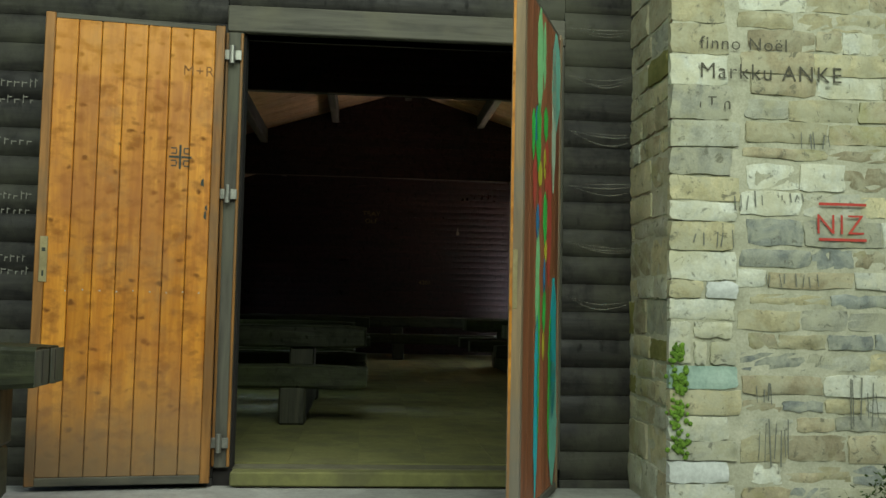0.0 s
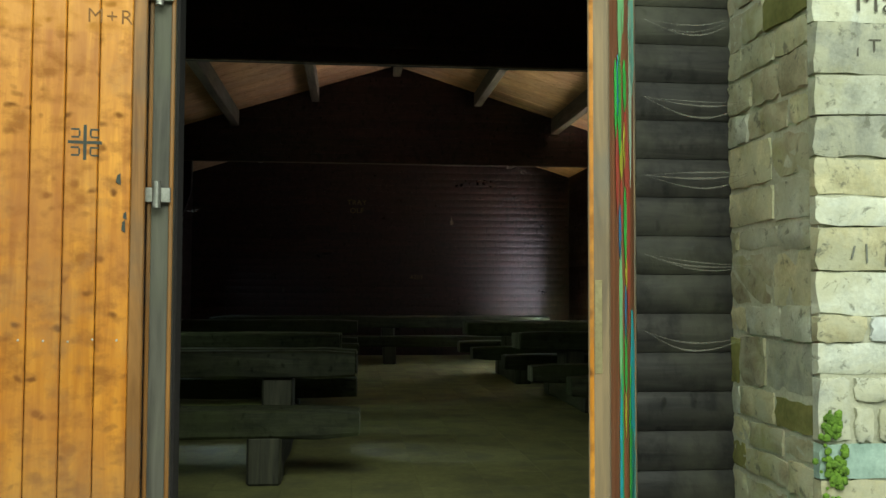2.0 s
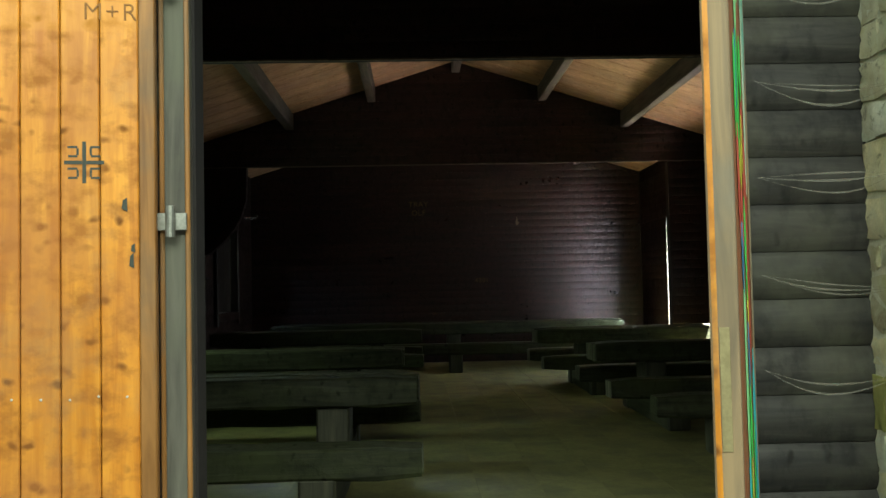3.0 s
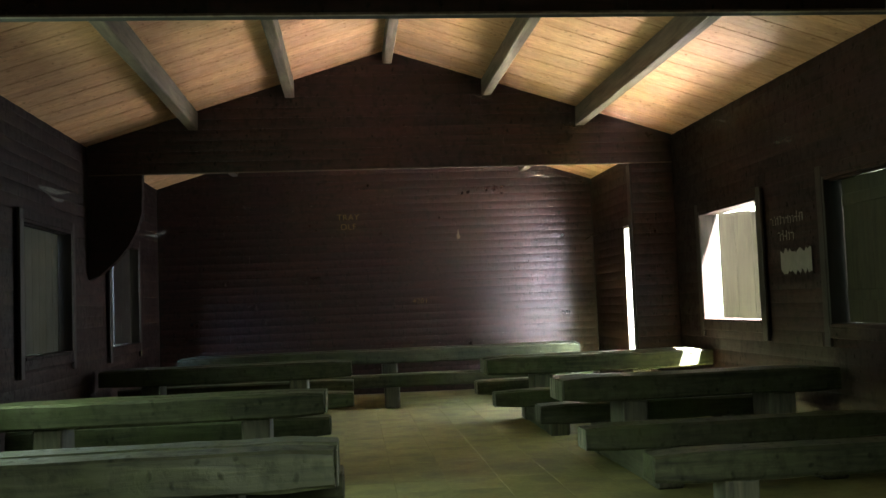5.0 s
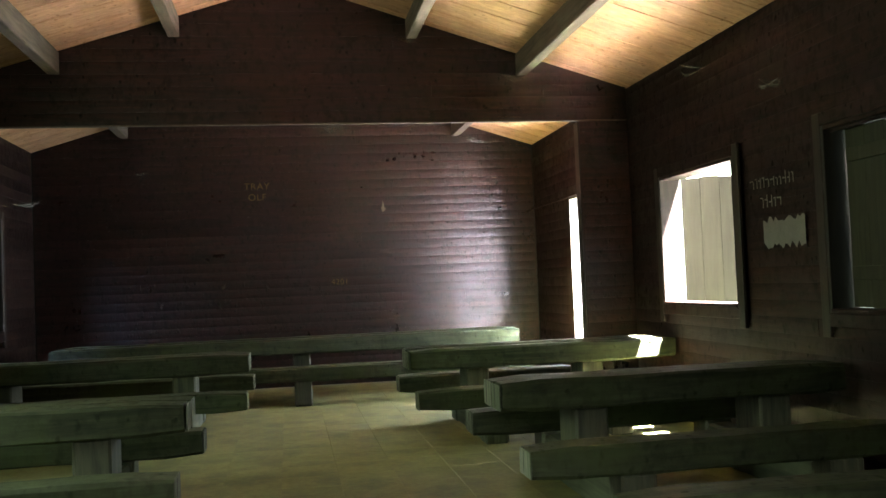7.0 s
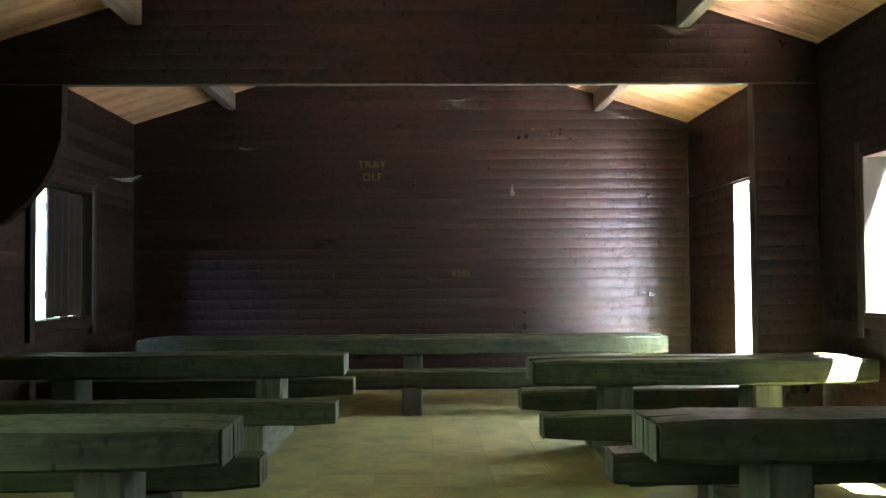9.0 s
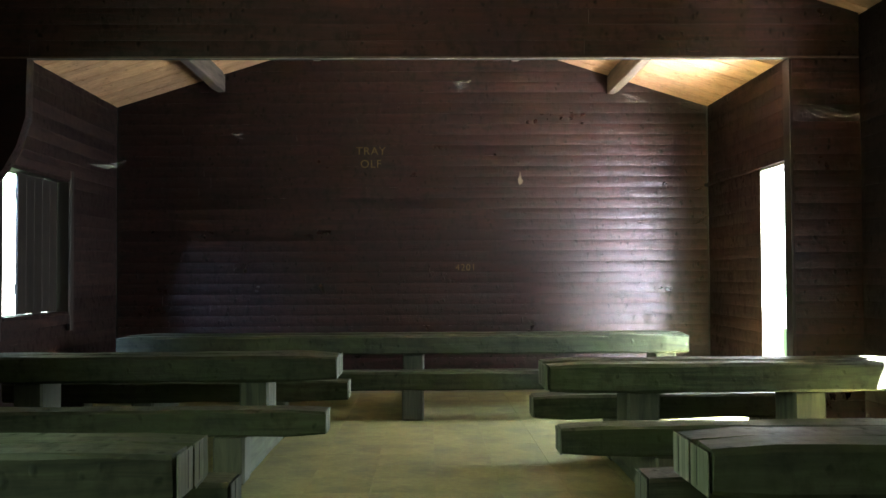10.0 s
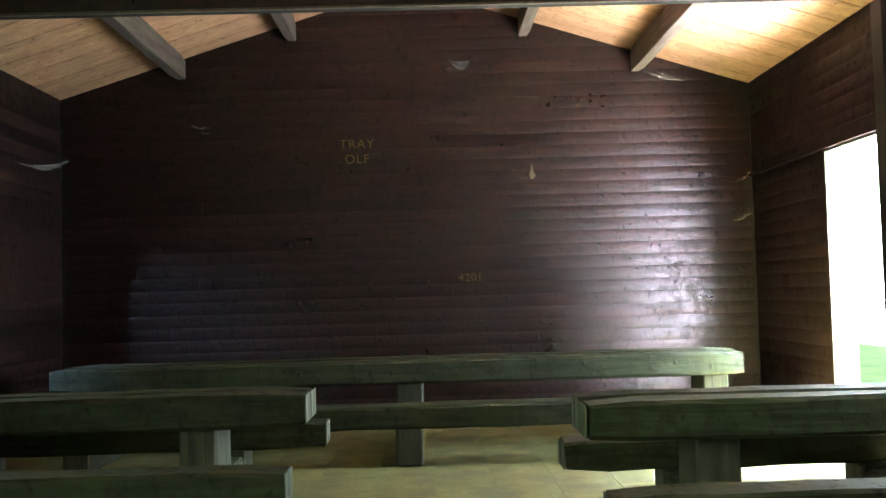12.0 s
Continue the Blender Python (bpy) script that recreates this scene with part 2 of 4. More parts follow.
SCREED = mottled("floor_screed", (0.10, 0.095, 0.06), (0.2, 0.19, 0.11), 6, 0.9, 0.4, 0.0)
MORTAR = mottled("lime_mortar", (0.36, 0.36, 0.26), (0.56, 0.55, 0.42), 9.0, 0.95, 0.7, 0.0)
STONES = [
    mottled("grey_stone", (0.24, 0.25, 0.20), (0.52, 0.53, 0.43), 9, 0.9, 1.0, 0.25, (0.36, 0.34, 0.18), 0.0, (0.40, 0.395, 0.28)),
    mottled("ochre_stone", (0.32, 0.29, 0.16), (0.60, 0.55, 0.34), 9, 0.9, 1.0, 0.25, (0.30, 0.30, 0.20), 0.0, (0.40, 0.395, 0.28)),
    mottled("pale_stone", (0.40, 0.42, 0.35), (0.68, 0.70, 0.60), 8, 0.9, 1.0, 0.2, (0.42, 0.40, 0.24), 0.0, (0.54, 0.53, 0.38)),
    mottled("slate_stone", (0.15, 0.17, 0.16), (0.33, 0.36, 0.33), 10, 0.85, 1.0, 0.25, None, 0.0, (0.40, 0.41, 0.31)),
    mottled("brown_stone", (0.23, 0.20, 0.12), (0.44, 0.39, 0.25), 9, 0.9, 1.0, 0.25, (0.30, 0.30, 0.12), 0.0, (0.40, 0.395, 0.28)),
]
MOSS = mottled("moss", (0.06, 0.13, 0.012), (0.18, 0.33, 0.03), 40, 1.0, 1.0)
MOSSY_STONE = mottled("mossy_stone", (0.14, 0.14, 0.03), (0.28, 0.27, 0.08), 7, 0.95, 0.8)
TEAL_STONE = mottled("teal_painted_stone", (0.22, 0.32, 0.27), (0.38, 0.50, 0.42), 6, 0.85, 0.7)
WHITE_STONE = mottled("white_painted_stone", (0.50, 0.53, 0.50), (0.72, 0.75, 0.71), 5, 0.85, 0.5)
METAL = mottled("worn_steel", (0.22, 0.22, 0.19), (0.42, 0.42, 0.38), 12, 0.5, 0.2, 0.1, None, 0.8)
BRASS = mottled("dull_brass_plate", (0.30, 0.25, 0.13), (0.45, 0.38, 0.20), 14, 0.45, 0.2, 0.1, None, 0.6)
GRASS = mottled("grass_ground", (0.03, 0.06, 0.01), (0.09, 0.14, 0.03), 3, 1.0, 0.5)
FOLIAGE = mottled("far_foliage", (0.03, 0.06, 0.012), (0.13, 0.20, 0.04), 1.2, 0.9, 0.5)


def paint(name, colour, rough=0.5):
    return mottled(name, tuple(c * 0.75 for c in colour), colour, 11, rough, 0.15, 0.05)


# ---- helpers for shapes ----


def part(name, bm, material, parent=None, label=""):
    mesh = bpy.data.meshes.new(name)
    bm.to_mesh(mesh)
    bm.free()
    mesh.materials.append(material)
    ob = new(name, mesh)
    ob.parent = parent
    if label:
        ob["label"] = label
    return ob


def add_box(bm, x0, x1, y0, y1, z0, z1, bevel=0.0):
    made = bmesh.ops.create_cube(bm, size=1.0, matrix=Matrix.Translation(((x0 + x1) / 2, (y0 + y1) / 2, (z0 + z1) / 2)) @ Matrix.Diagonal((x1 - x0, y1 - y0, z1 - z0, 1)))
    if bevel:
        edges = list({e for v in made["verts"] for e in v.link_edges})
        bmesh.ops.bevel(bm, geom=edges, offset=bevel, segments=1, affect="EDGES")


def box(x0, x1, y0, y1, z0, z1, bevel=0.0):
    bm = bmesh.new()
    add_box(bm, x0, x1, y0, y1, z0, z1, bevel)
    return bm


def thing(name, at, label, category, group="", kind=""):
    ob = new(name)
    ob.location = at
    ob.empty_display_size = 0.1
    return tagged(ob, label, category, group, kind)


def structure(name, bm, material, label, category):
    return tagged(part(name, bm, material), label, category, "", "structure")


def timber(length, depth, height, seed, wear=0.006, bevel=0.018, axis="x"):
    """A hewn beam along an axis from 0, its top at z 0, with worn, uneven edges."""
    rng = random.Random(seed)
    bm = bmesh.new()
    n = max(4, int(length / 0.22))
    rings = []
    b = bevel
    for i in range(n + 1):
        u = length * i / n
        e = 0.012 if i in (0, n) else 0.0
        prof = [(e + b, e), (depth - b - e, e), (depth - e, e + b), (depth - e, height - b - e), (depth - b - e, height - e), (b + e, height - e), (e, height - b - e), (e, b + e)]
        ring = []
        for k, (p, q) in enumerate(prof):
            p += rng.uniform(-wear, wear)
            q += rng.uniform(-wear, wear) * (0.6 if k in (4, 5) else 1.0)
            if i == 0 or i == n:
                du = rng.uniform(-0.006, 0.006)
            else:
                du = 0
            ring.append(bm.verts.new((u + du, p, q - height)))
        rings.append(ring)
    for a, c in zip(rings, rings[1:]):
        for k in range(8):
            bm.faces.new((a[k], c[k], c[(k + 1) % 8], a[(k + 1) % 8]))
    bm.faces.new(rings[0])
    bm.faces.new(rings[-1][::-1])
    if axis == "y":
        bmesh.ops.transform(bm, matrix=Matrix.Rotation(radians(90), 4, "Z"), verts=bm.verts)
    bmesh.ops.recalc_face_normals(bm, faces=bm.faces)
    return bm


def moved(bm, x, y, z):
    bmesh.ops.translate(bm, vec=(x, y, z), verts=bm.verts)
    return bm


def plank(f, b0, b1, t0, t1, z0, z1, round_by, seed):
    """A siding plank with a rounded face. f(u, d, z) maps along the wall, out of it and up."""
    rng = random.Random(seed)
    bm = bmesh.new()
    gap = 0.0025
    h = z1 - z0 - gap
    rows = [(0.0, -0.012), (0.0, 0.35 * round_by), (0.16, 0.8 * round_by), (0.5, round_by), (0.84, 0.8 * round_by), (1.0, 0.35 * round_by), (1.0, -0.012)]
    n = max(1, int(abs(b1 - b0) / 1.2))
    lift = rng.uniform(-0.001, 0.001)
    grid = []
    for s, d in rows:
        a, c = b0 + (t0 - b0) * s, b1 + (t1 - b1) * s
        grid.append([bm.verts.new(f(a + (c - a) * i / n, d + lift + (rng.uniform(-0.0004, 0.0004) if d > 0 else 0), z0 + h * s)) for i in range(n + 1)])
    for lo, hi in zip(grid, grid[1:]):
        for i in range(n):
            bm.faces.new((lo[i], lo[i + 1], hi[i + 1], hi[i]))
    caps = [bm.faces.new([g[0] for g in grid][::-1]), bm.faces.new([g[-1] for g in grid])]
    for fc in bm.faces:
        fc.smooth = fc not in caps
    for fc in caps:
        for e in fc.edges:
            e.smooth = False
    for line in (grid[1], grid[-2]):
        for p, q in zip(line, line[1:]):
            bm.edges.get((p, q)).smooth = False
    bmesh.ops.recalc_face_normals(bm, faces=bm.faces)
    return bm


def plank_wall(parent, f, u0, u1, z0, z1, row, material, holes=(), round_by=0.014, slope=None, seed=0, joints=2.6):
    """Rows of planks between u0 and u1, less the holes (u0, u1, z0, z1). slope(z) gives the ends under a roof."""
    rng = random.Random(seed)
    z, i = z0, 0
    while z < z1 - 0.02:
        top = min(z + row, z1)
        lo, hi = (slope(z) if slope else (u0, u1)), (slope(top) if slope else (u0, u1))
        lo, hi = (max(lo[0], u0), min(lo[1], u1)), (max(hi[0], u0), min(hi[1], u1))
        cuts = sorted((h[0], h[1]) for h in holes if h[2] < (z + top) / 2 < h[3])
        spans, at = [], lo[0]
        for a, b in cuts:
            if a > at:
                spans.append((at, a))
            at = max(at, b)
        if at < lo[1]:
            spans.append((at, lo[1]))
        for a, b in spans:
            pieces = [a]
            if b - a > joints * 1.3:
                pieces.append(a + joints * rng.uniform(0.15, 1.25))
            while b - pieces[-1] > joints * 1.5:
                pieces.append(pieces[-1] + joints * rng.uniform(0.6, 1.35))
            pieces.append(b)
            for p, q in zip(pieces, pieces[1:]):
                tp = hi[0] if p == lo[0] else p
                tq = hi[1] if q == lo[1] else q
                g = 0.0015
                part("plank", plank(f, p + g, q - g, tp + g, tq - g, z, top, round_by, seed * 1000 + i), material, parent)
                i += 1
        z = top


def core_wall(name, horizontal, u0, u1, d0, d1, z0, z1, holes, label):
    """A solid wall cut up round its holes. horizontal: it runs along x."""
    bm = bmesh.new()
    us = sorted({u0, u1, *(h[0] for h in holes), *(h[1] for h in holes)})
    zs = sorted({z0, z1, *(max(h[2], z0) for h in holes), *(h[3] for h in holes)})
    for a, b in zip(us, us[1:]):
        for c, d in zip(zs, zs[1:]):
            if any(h[0] < (a + b) / 2 < h[1] and h[2] < (c + d) / 2 < h[3] for h in holes):
                continue
            if horizontal:
                add_box(bm, a, b, d0, d1, c, d)
            else:
                add_box(bm, d0, d1, a, b, c, d)
    return structure(name, bm, CORE, label, "wall")

# ---- plan ----
WEST, EAST, FRONT, BACK = -2.58, 4.24, 4.36, 17.60  # inner faces; FRONT is the outer face of the entrance wall
EAVE, RIDGE_X, PITCH = 3.28, 0.83, 0.312
SCREENS = (8.0, 13.75)  # front faces of the two cross walls
HEAD = 2.95  # underside of their heads
PORCH = -0.10


def roof_z(x):
    return EAVE + PITCH * ((x - WEST) if x < RIDGE_X else (EAST - x))


def roof_span(z):
    inset = max(0.0, (z - EAVE) / PITCH)
    return WEST + inset, EAST - inset


W_HOLES = [(8.85, 10.30, 1.0, 2.25), (11.55, 13.02, 0.98, 2.25), (14.60, 16.08, 0.95, 2.28)]
E_HOLES = [(8.75, 10.22, 1.03, 2.26), (11.46, 12.95, 1.04, 2.24), (14.70, 15.82, 0.0, 2.33)]
DOOR = (-0.47, 1.30, -0.02, 2.42)

# outer ground, porch and steps
structure("ground", box(-60, 60, -60, 80, -1.2, -0.52), GRASS, "grassy forest ground around the hut", "ground")
porch = structure("porch_floor", box(-4.5, 6.0, 1.30, 4.40, -0.6, PORCH, 0.012), CONCRETE, "pale worn concrete porch slab at the entrance", "floor")
for k, (a, z) in enumerate(((0.85, -0.24), (0.42, -0.38))):
    structure("step", box(-2.0, 3.0, a, a + 0.46, -0.6, z, 0.01), CONCRETE, "pale concrete step up to the porch", "step")

# distant trees closing the clearing
bm = bmesh.new()
ring = [(34 * math.cos(a) + 1, 34 * math.sin(a) + 8) for a in np.linspace(0, 2 * math.pi, 73)[:-1]]
rng = random.Random(5)
lo = [bm.verts.new((x, y, -0.6)) for x, y in ring]
hi = [bm.verts.new((x, y, 11 + rng.uniform(-2.5, 2.5))) for x, y in ring]
for k in range(72):
    bm.faces.new((lo[k], lo[(k + 1) % 72], hi[(k + 1) % 72], hi[k]))
structure("backdrop", bm, FOLIAGE, "dense green forest edge around the clearing", "forest")
# flat panels added outside the openings, glowing by themselves
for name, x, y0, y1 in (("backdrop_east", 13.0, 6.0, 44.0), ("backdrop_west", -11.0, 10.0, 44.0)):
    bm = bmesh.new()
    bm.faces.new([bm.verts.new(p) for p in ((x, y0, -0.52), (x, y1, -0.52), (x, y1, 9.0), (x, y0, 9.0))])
    structure(name, bm, GLOWING_WOODS, "self-lit pale green panel standing in for woods beyond the hut", "forest")

# floor of square tiles on a screed
structure("floor", box(WEST, EAST, 4.40, BACK, -0.5, -0.008), SCREED, "dusty grey concrete tile floor, olive tint standing in for green light", "floor")
floor_ob = bpy.data.objects["floor"]

# walls
front = core_wall("wall_front", True, WEST - 0.25, EAST + 0.25, FRONT + 0.02, FRONT + 0.14, -0.6, 3.3, [DOOR], "dark weathered log entrance wall with a double door")
west = core_wall("wall_west", False, FRONT, BACK, WEST - 0.16, WEST - 0.02, -0.6, 3.34, W_HOLES, "dark stained plank side wall with shuttered windows")
east = core_wall("wall_east", False, FRONT, BACK, EAST + 0.02, EAST + 0.16, -0.6, 3.34, E_HOLES, "dark stained plank side wall with windows and a doorway")
back = core_wall("wall_back", True, WEST - 0.16, EAST + 0.16, BACK + 0.02, BACK + 0.16, -0.6, 3.3, [], "dark brown stained plank end wall, worn and shiny")


def gable(name, y0, y1, z0, x0=WEST, x1=EAST):
    bm = bmesh.new()
    pts = [(x0, z0), (x1, z0), (x1, roof_z(x1) + 0.01), (RIDGE_X, roof_z(RIDGE_X) + 0.01), (x0, roof_z(x0) + 0.01)]
    a = [bm.verts.new((x, y0, z)) for x, z in pts]
    b = [bm.verts.new((x, y1, z)) for x, z in pts]
    bm.faces.new(a)
    bm.faces.new(b[::-1])
    for k in range(5):
        bm.faces.new((a[k], b[k], b[(k + 1) % 5], a[(k + 1) % 5]))
    bmesh.ops.recalc_face_normals(bm, faces=bm.faces)
    return structure(name, bm, CORE, "dark plank gable above the wall", "wall")


gable("gable_front", FRONT + 0.02, FRONT + 0.14, 3.3)
gable("gable_back", BACK + 0.02, BACK + 0.16, 3.3)
screens = [gable("cross_wall_" + "ab"[k], y + 0.02, y + 0.12, HEAD) for k, y in enumerate(SCREENS)]
for k, ob in enumerate(screens):
    tagged(ob, "dark stained plank head of a cross wall under the roof", "wall")

# ceiling boards, laid up the slope
for side, (xa, xb) in (("west", (WEST - 0.3, RIDGE_X)), ("east", (EAST + 0.3, RIDGE_X))):
    bm = bmesh.new()
    y, k = FRONT - 0.1, 0
    while y < BACK + 0.1:
        w = 0.125
        za, zb = EAVE - PITCH * 0.3, roof_z(RIDGE_X)
        sx = 1 if xb > xa else -1
        lift = 0.0015 * (k % 3)
        v = [bm.verts.new(p) for p in ((xa, y + 0.003, za + lift), (xb, y + 0.003, zb + lift), (xb, y + w - 0.003, zb + lift), (xa, y + w - 0.003, za + lift))]
        u = [bm.verts.new((p.co.x, p.co.y, p.co.z + 0.024)) for p in v]
        bm.faces.new(v)
        bm.faces.new(u[::-1])
        for i in range(4):
            bm.faces.new((v[i], u[i], u[(i + 1) % 4], v[(i + 1) % 4]))
        y += w
        k += 1
    bmesh.ops.recalc_face_normals(bm, faces=bm.faces)
    structure("ceiling_" + side, bm, CEILING, "warm orange pine board ceiling following the roof slope", "ceiling")
    bm = bmesh.new()
    za, zb = EAVE - PITCH * 0.3 + 0.03, roof_z(RIDGE_X) + 0.03
    v = [bm.verts.new(p) for p in ((xa, FRONT - 0.5, za), (xb, FRONT - 0.5, zb), (xb, BACK + 0.5, zb), (xa, BACK + 0.5, za))]
    u = [bm.verts.new((p.co.x, p.co.y, p.co.z + 0.08)) for p in v]
    bm.faces.new(v)
    bm.faces.new(u[::-1])
    for i in range(4):
        bm.faces.new((v[i], u[i], u[(i + 1) % 4], v[(i + 1) % 4]))
    bmesh.ops.recalc_face_normals(bm, faces=bm.faces)
    structure("roof_" + side, bm, CORE, "dark roof covering above the boards", "roof")

for x, low in ((RIDGE_X + 0.02, 4.19), (-0.295, 3.80), (2.012, 3.79), (-1.40, 3.44), (3.13, 3.41)):
    bm = timber(BACK - FRONT - 0.1, 0.11, roof_z(x) - low + 0.01, int(x * 100), 0.002, 0.008, axis="y")
    ob = structure("purlin", moved(bm, x + 0.055, FRONT + 0.12, roof_z(x) + 0.01), PURLIN, "rough grey-brown timber purlin under the pine ceiling", "beam")


# ---- double door ----
head_z = DOOR[3]
frame_ob = thing("door_frame", (DOOR[0], FRONT, 0), "weathered grey-green timber door frame", "door frame", "", "structure")
part("jamb", moved(box(0, 0.09, -0.02, 0.16, 0, head_z, 0.006), -0.10, 0, 0), FRAME, frame_ob)
for x in (-0.106, -0.024):
    part("arris", box(x, x + 0.016, -0.032, -0.0205, 0.01, head_z - 0.01, 0.004), EDGE_BROWN, frame_ob, "rubbed brown moulding strip")
part("jamb", moved(box(0, 0.05, -0.02, 0.16, 0, head_z, 0.006), DOOR[1] - DOOR[0], 0, 0), FRAME, frame_ob)
part("head", box(-0.10, DOOR[1] - DOOR[0] + 0.05, -0.03, 0.16, head_z, head_z + 0.15, 0.006), FRAME_X, frame_ob)
part("threshold", box(0, DOOR[1] - DOOR[0], -0.06, 0.18, -0.09, -0.012, 0.008), TILE, frame_ob, "worn stone threshold")


def door_leaf(name, width, height, hinge, angle, face, label):
    """A ledged leaf of upright boards. Local x runs from the hinge to the free edge, the boards face -y."""
    leaf = thing(name, hinge, label, "door")
    leaf.rotation_euler = (0, 0, radians(angle))
    w = (width - 0.10) / 7
    for i in range(7):
        part("board", box(0.05 + i * w + 0.0015, 0.05 + (i + 1) * w - 0.0015, -0.012, 0.02, 0.045, height - 0.03, 0.004), face, leaf)
    part("edge_strip", box(0, 0.05, -0.015, 0.045, 0, height, 0.004), RAW_EDGE if face is not VARNISH else EDGE_BROWN, leaf)
    part("edge_strip", box(width - 0.05, width, -0.015, 0.045, 0, height, 0.004), RAW_EDGE if face is not VARNISH else EDGE_BROWN, leaf)
    part("rail", box(0.05, width - 0.05, -0.016, 0.045, 0, 0.045, 0.004), FRAME_X, leaf)
    part("rail", box(0.05, width - 0.05, -0.006, 0.045, height - 0.03, height, 0.004), FRAME_X, leaf)
    part("backing", box(0.05, width - 0.05, 0.0215, 0.04, 0.05, height - 0.035), DARK_Z, leaf)
    return leaf


# the leaf folded back against the wall shows its varnished inner side
left_leaf = door_leaf("door_leaf", 0.93, 2.50, (-0.575, FRONT - 0.07, -0.07), 180 + 8, VARNISH, "open orange varnished pine door leaf, stained and scratched")
left_leaf.scale = (1, -1, 1)
right_leaf = door_leaf("door_leaf", 0.99, 2.52, (DOOR[1] + 0.0, FRONT - 0.12, -0.08), 180 + 68, BROWN_DOOR, "open brown door leaf sprayed with bright paint stripes")
right_leaf.scale = (1, -1, 1)

# ---- log siding outside ----
plank_wall(front, lambda u, d, z: (u, FRONT + 0.02 - d, z), -3.2, DOOR[0] - 0.10, -0.213, 3.2, 0.158, LOG, (), 0.036, None, 11, 3.0)
plank_wall(front, lambda u, d, z: (u, FRONT + 0.02 - d, z), DOOR[1] + 0.05, 1.80, -0.213, 3.2, 0.158, LOG, (), 0.036, None, 12, 3.0)
plank_wall(front, lambda u, d, z: (u, FRONT + 0.02 - d, z), DOOR[0] - 0.10, DOOR[1] + 0.05, head_z + 0.15, 3.2, 0.158, LOG, (), 0.036, None, 13, 3.0)


# ---- picnic tables ----
def picnic_set(x_aisle, x_wall, table, front, back, legs, label, seed, top=0.725, seat=0.45, back_end=None):
    """Two-beam table with log benches on shared sleepers. table, front and back are spans in y."""
    x0, x1 = min(x_aisle, x_wall), max(x_aisle, x_wall)
    base = thing("picnic_table", ((x0 + x1) / 2, (table[0] + table[1]) / 2, 0), label, "table", "picnic tables in the hut")
    ox, oy = base.location.x, base.location.y
    rng = random.Random(seed)
    half = (table[1] - table[0]) / 2
    for k in range(2):
        a = rng.uniform(-0.015, 0.015)
        part("tabletop_beam", moved(timber(x1 - x0, half - 0.006, 0.185, seed + k), x0 - ox + a, table[0] + k * half + 0.003 - oy, top + rng.uniform(-0.006, 0.006)), BEAM, base)
    side = -1 if x_aisle < x_wall else 1
    face = x_aisle - ox + side * 0.004
    def end_grain(beam, y0, y1, z0, z1):
        a, b = min(face, face + side * 0.006), max(face, face + side * 0.006)
        cap = part("end_grain", box(a, b, y0 + 0.016, y1 - 0.016, z0 + 0.016, z1 - 0.016, 0.002), END_GRAIN, beam, "pale split end grain")
        y = (y0 + y1) / 2 + rng.uniform(-0.04, 0.04)
        a, b = min(face, face + side * 0.0075), max(face, face + side * 0.0075)
        part("crack", box(a, b, y, y + rng.uniform(0.004, 0.009), z0 + 0.03, z1 - 0.02), CORE, beam)
    for beam, (y0, y1, z1) in zip(list(base.children), ((table[0], table[0] + half, top), (table[0] + half, table[1], top))):
        end_grain(beam, y0 - oy, y1 - oy, z1 - 0.185, z1)
    for span in (front, back):
        if span:
            far = back_end if back_end and span is back else x1 + 0.01
            part("bench_beam", moved(timber(far - x0 + 0.01, span[1] - span[0], 0.17, seed + 7 + int(span[0] * 10)), x0 - ox - 0.01, span[0] - oy, seat + rng.uniform(-0.01, 0.01)), BEAM, base)
            face = x_aisle - ox + side * 0.014
            end_grain(base.children[-1], span[0] - oy, span[1] - oy, seat - 0.17, seat)
    ends = [s for s in (front, table, back) if s]
    for lx in legs:
        part("sleeper", moved(timber(ends[-1][1] - ends[0][0] - 0.04, 0.17, 0.262, seed + 31, axis="y"), lx + 0.085 - ox, ends[0][0] + 0.02 - oy, 0.262), BEAM_Y, base)
        part("leg", box(lx - 0.105 - ox, lx + 0.105 - ox, table[0] + 0.06 - oy, table[1] - 0.06 - oy, 0.255, top - 0.183, 0.015), BLOCK, base)
        for span in (front, back):
            if span:
                part("leg", box(lx - 0.10 - ox, lx + 0.10 - ox, span[0] + 0.012 - oy, span[1] - 0.012 - oy, 0.0, seat - 0.165, 0.015), BLOCK, base)
    return base


GREEN = "heavy grey timber table, tinted for green light, with log benches"
picnic_set(0.25, -2.45, (7.15, 7.60), (6.22, 6.50), (8.15, 8.42), (-0.29, -1.9), GREEN + " by the entrance", 100)
picnic_set(0.12, -2.45, (10.02, 10.47), (9.30, 9.55), (10.82, 11.07), (-0.40, -1.9), GREEN + " along the west wall", 200)
picnic_set(0.315, -2.45, (13.55, 14.03), (12.74, 12.99), (14.42, 14.66), (-0.28, -1.9), GREEN + " under the cross wall", 300, 0.745, 0.475)
bench = thing("log_bench", (3.06, 8.22, 0), "single heavy timber bench in deep shade", "bench")
part("bench_beam", moved(timber(2.15, 0.25, 0.17, 401), -1.06, -0.125, 0.45), BEAM, bench)
for lx in (-0.55, 0.7):
    part("leg", box(lx - 0.1, lx + 0.1, -0.11, 0.11, 0.0, 0.285, 0.015), BLOCK, bench)
picnic_set(1.93, 4.15, (10.00, 10.47), (9.30, 9.55), (10.85, 11.10), (2.50, 3.7), GREEN + " beside the east wall", 500)
picnic_set(1.735, 4.20, (12.72, 13.18), (12.06, 12.30), (13.42, 13.68), (2.35, 3.42), GREEN + " below the open window", 600, 0.750, 0.46, 3.58)
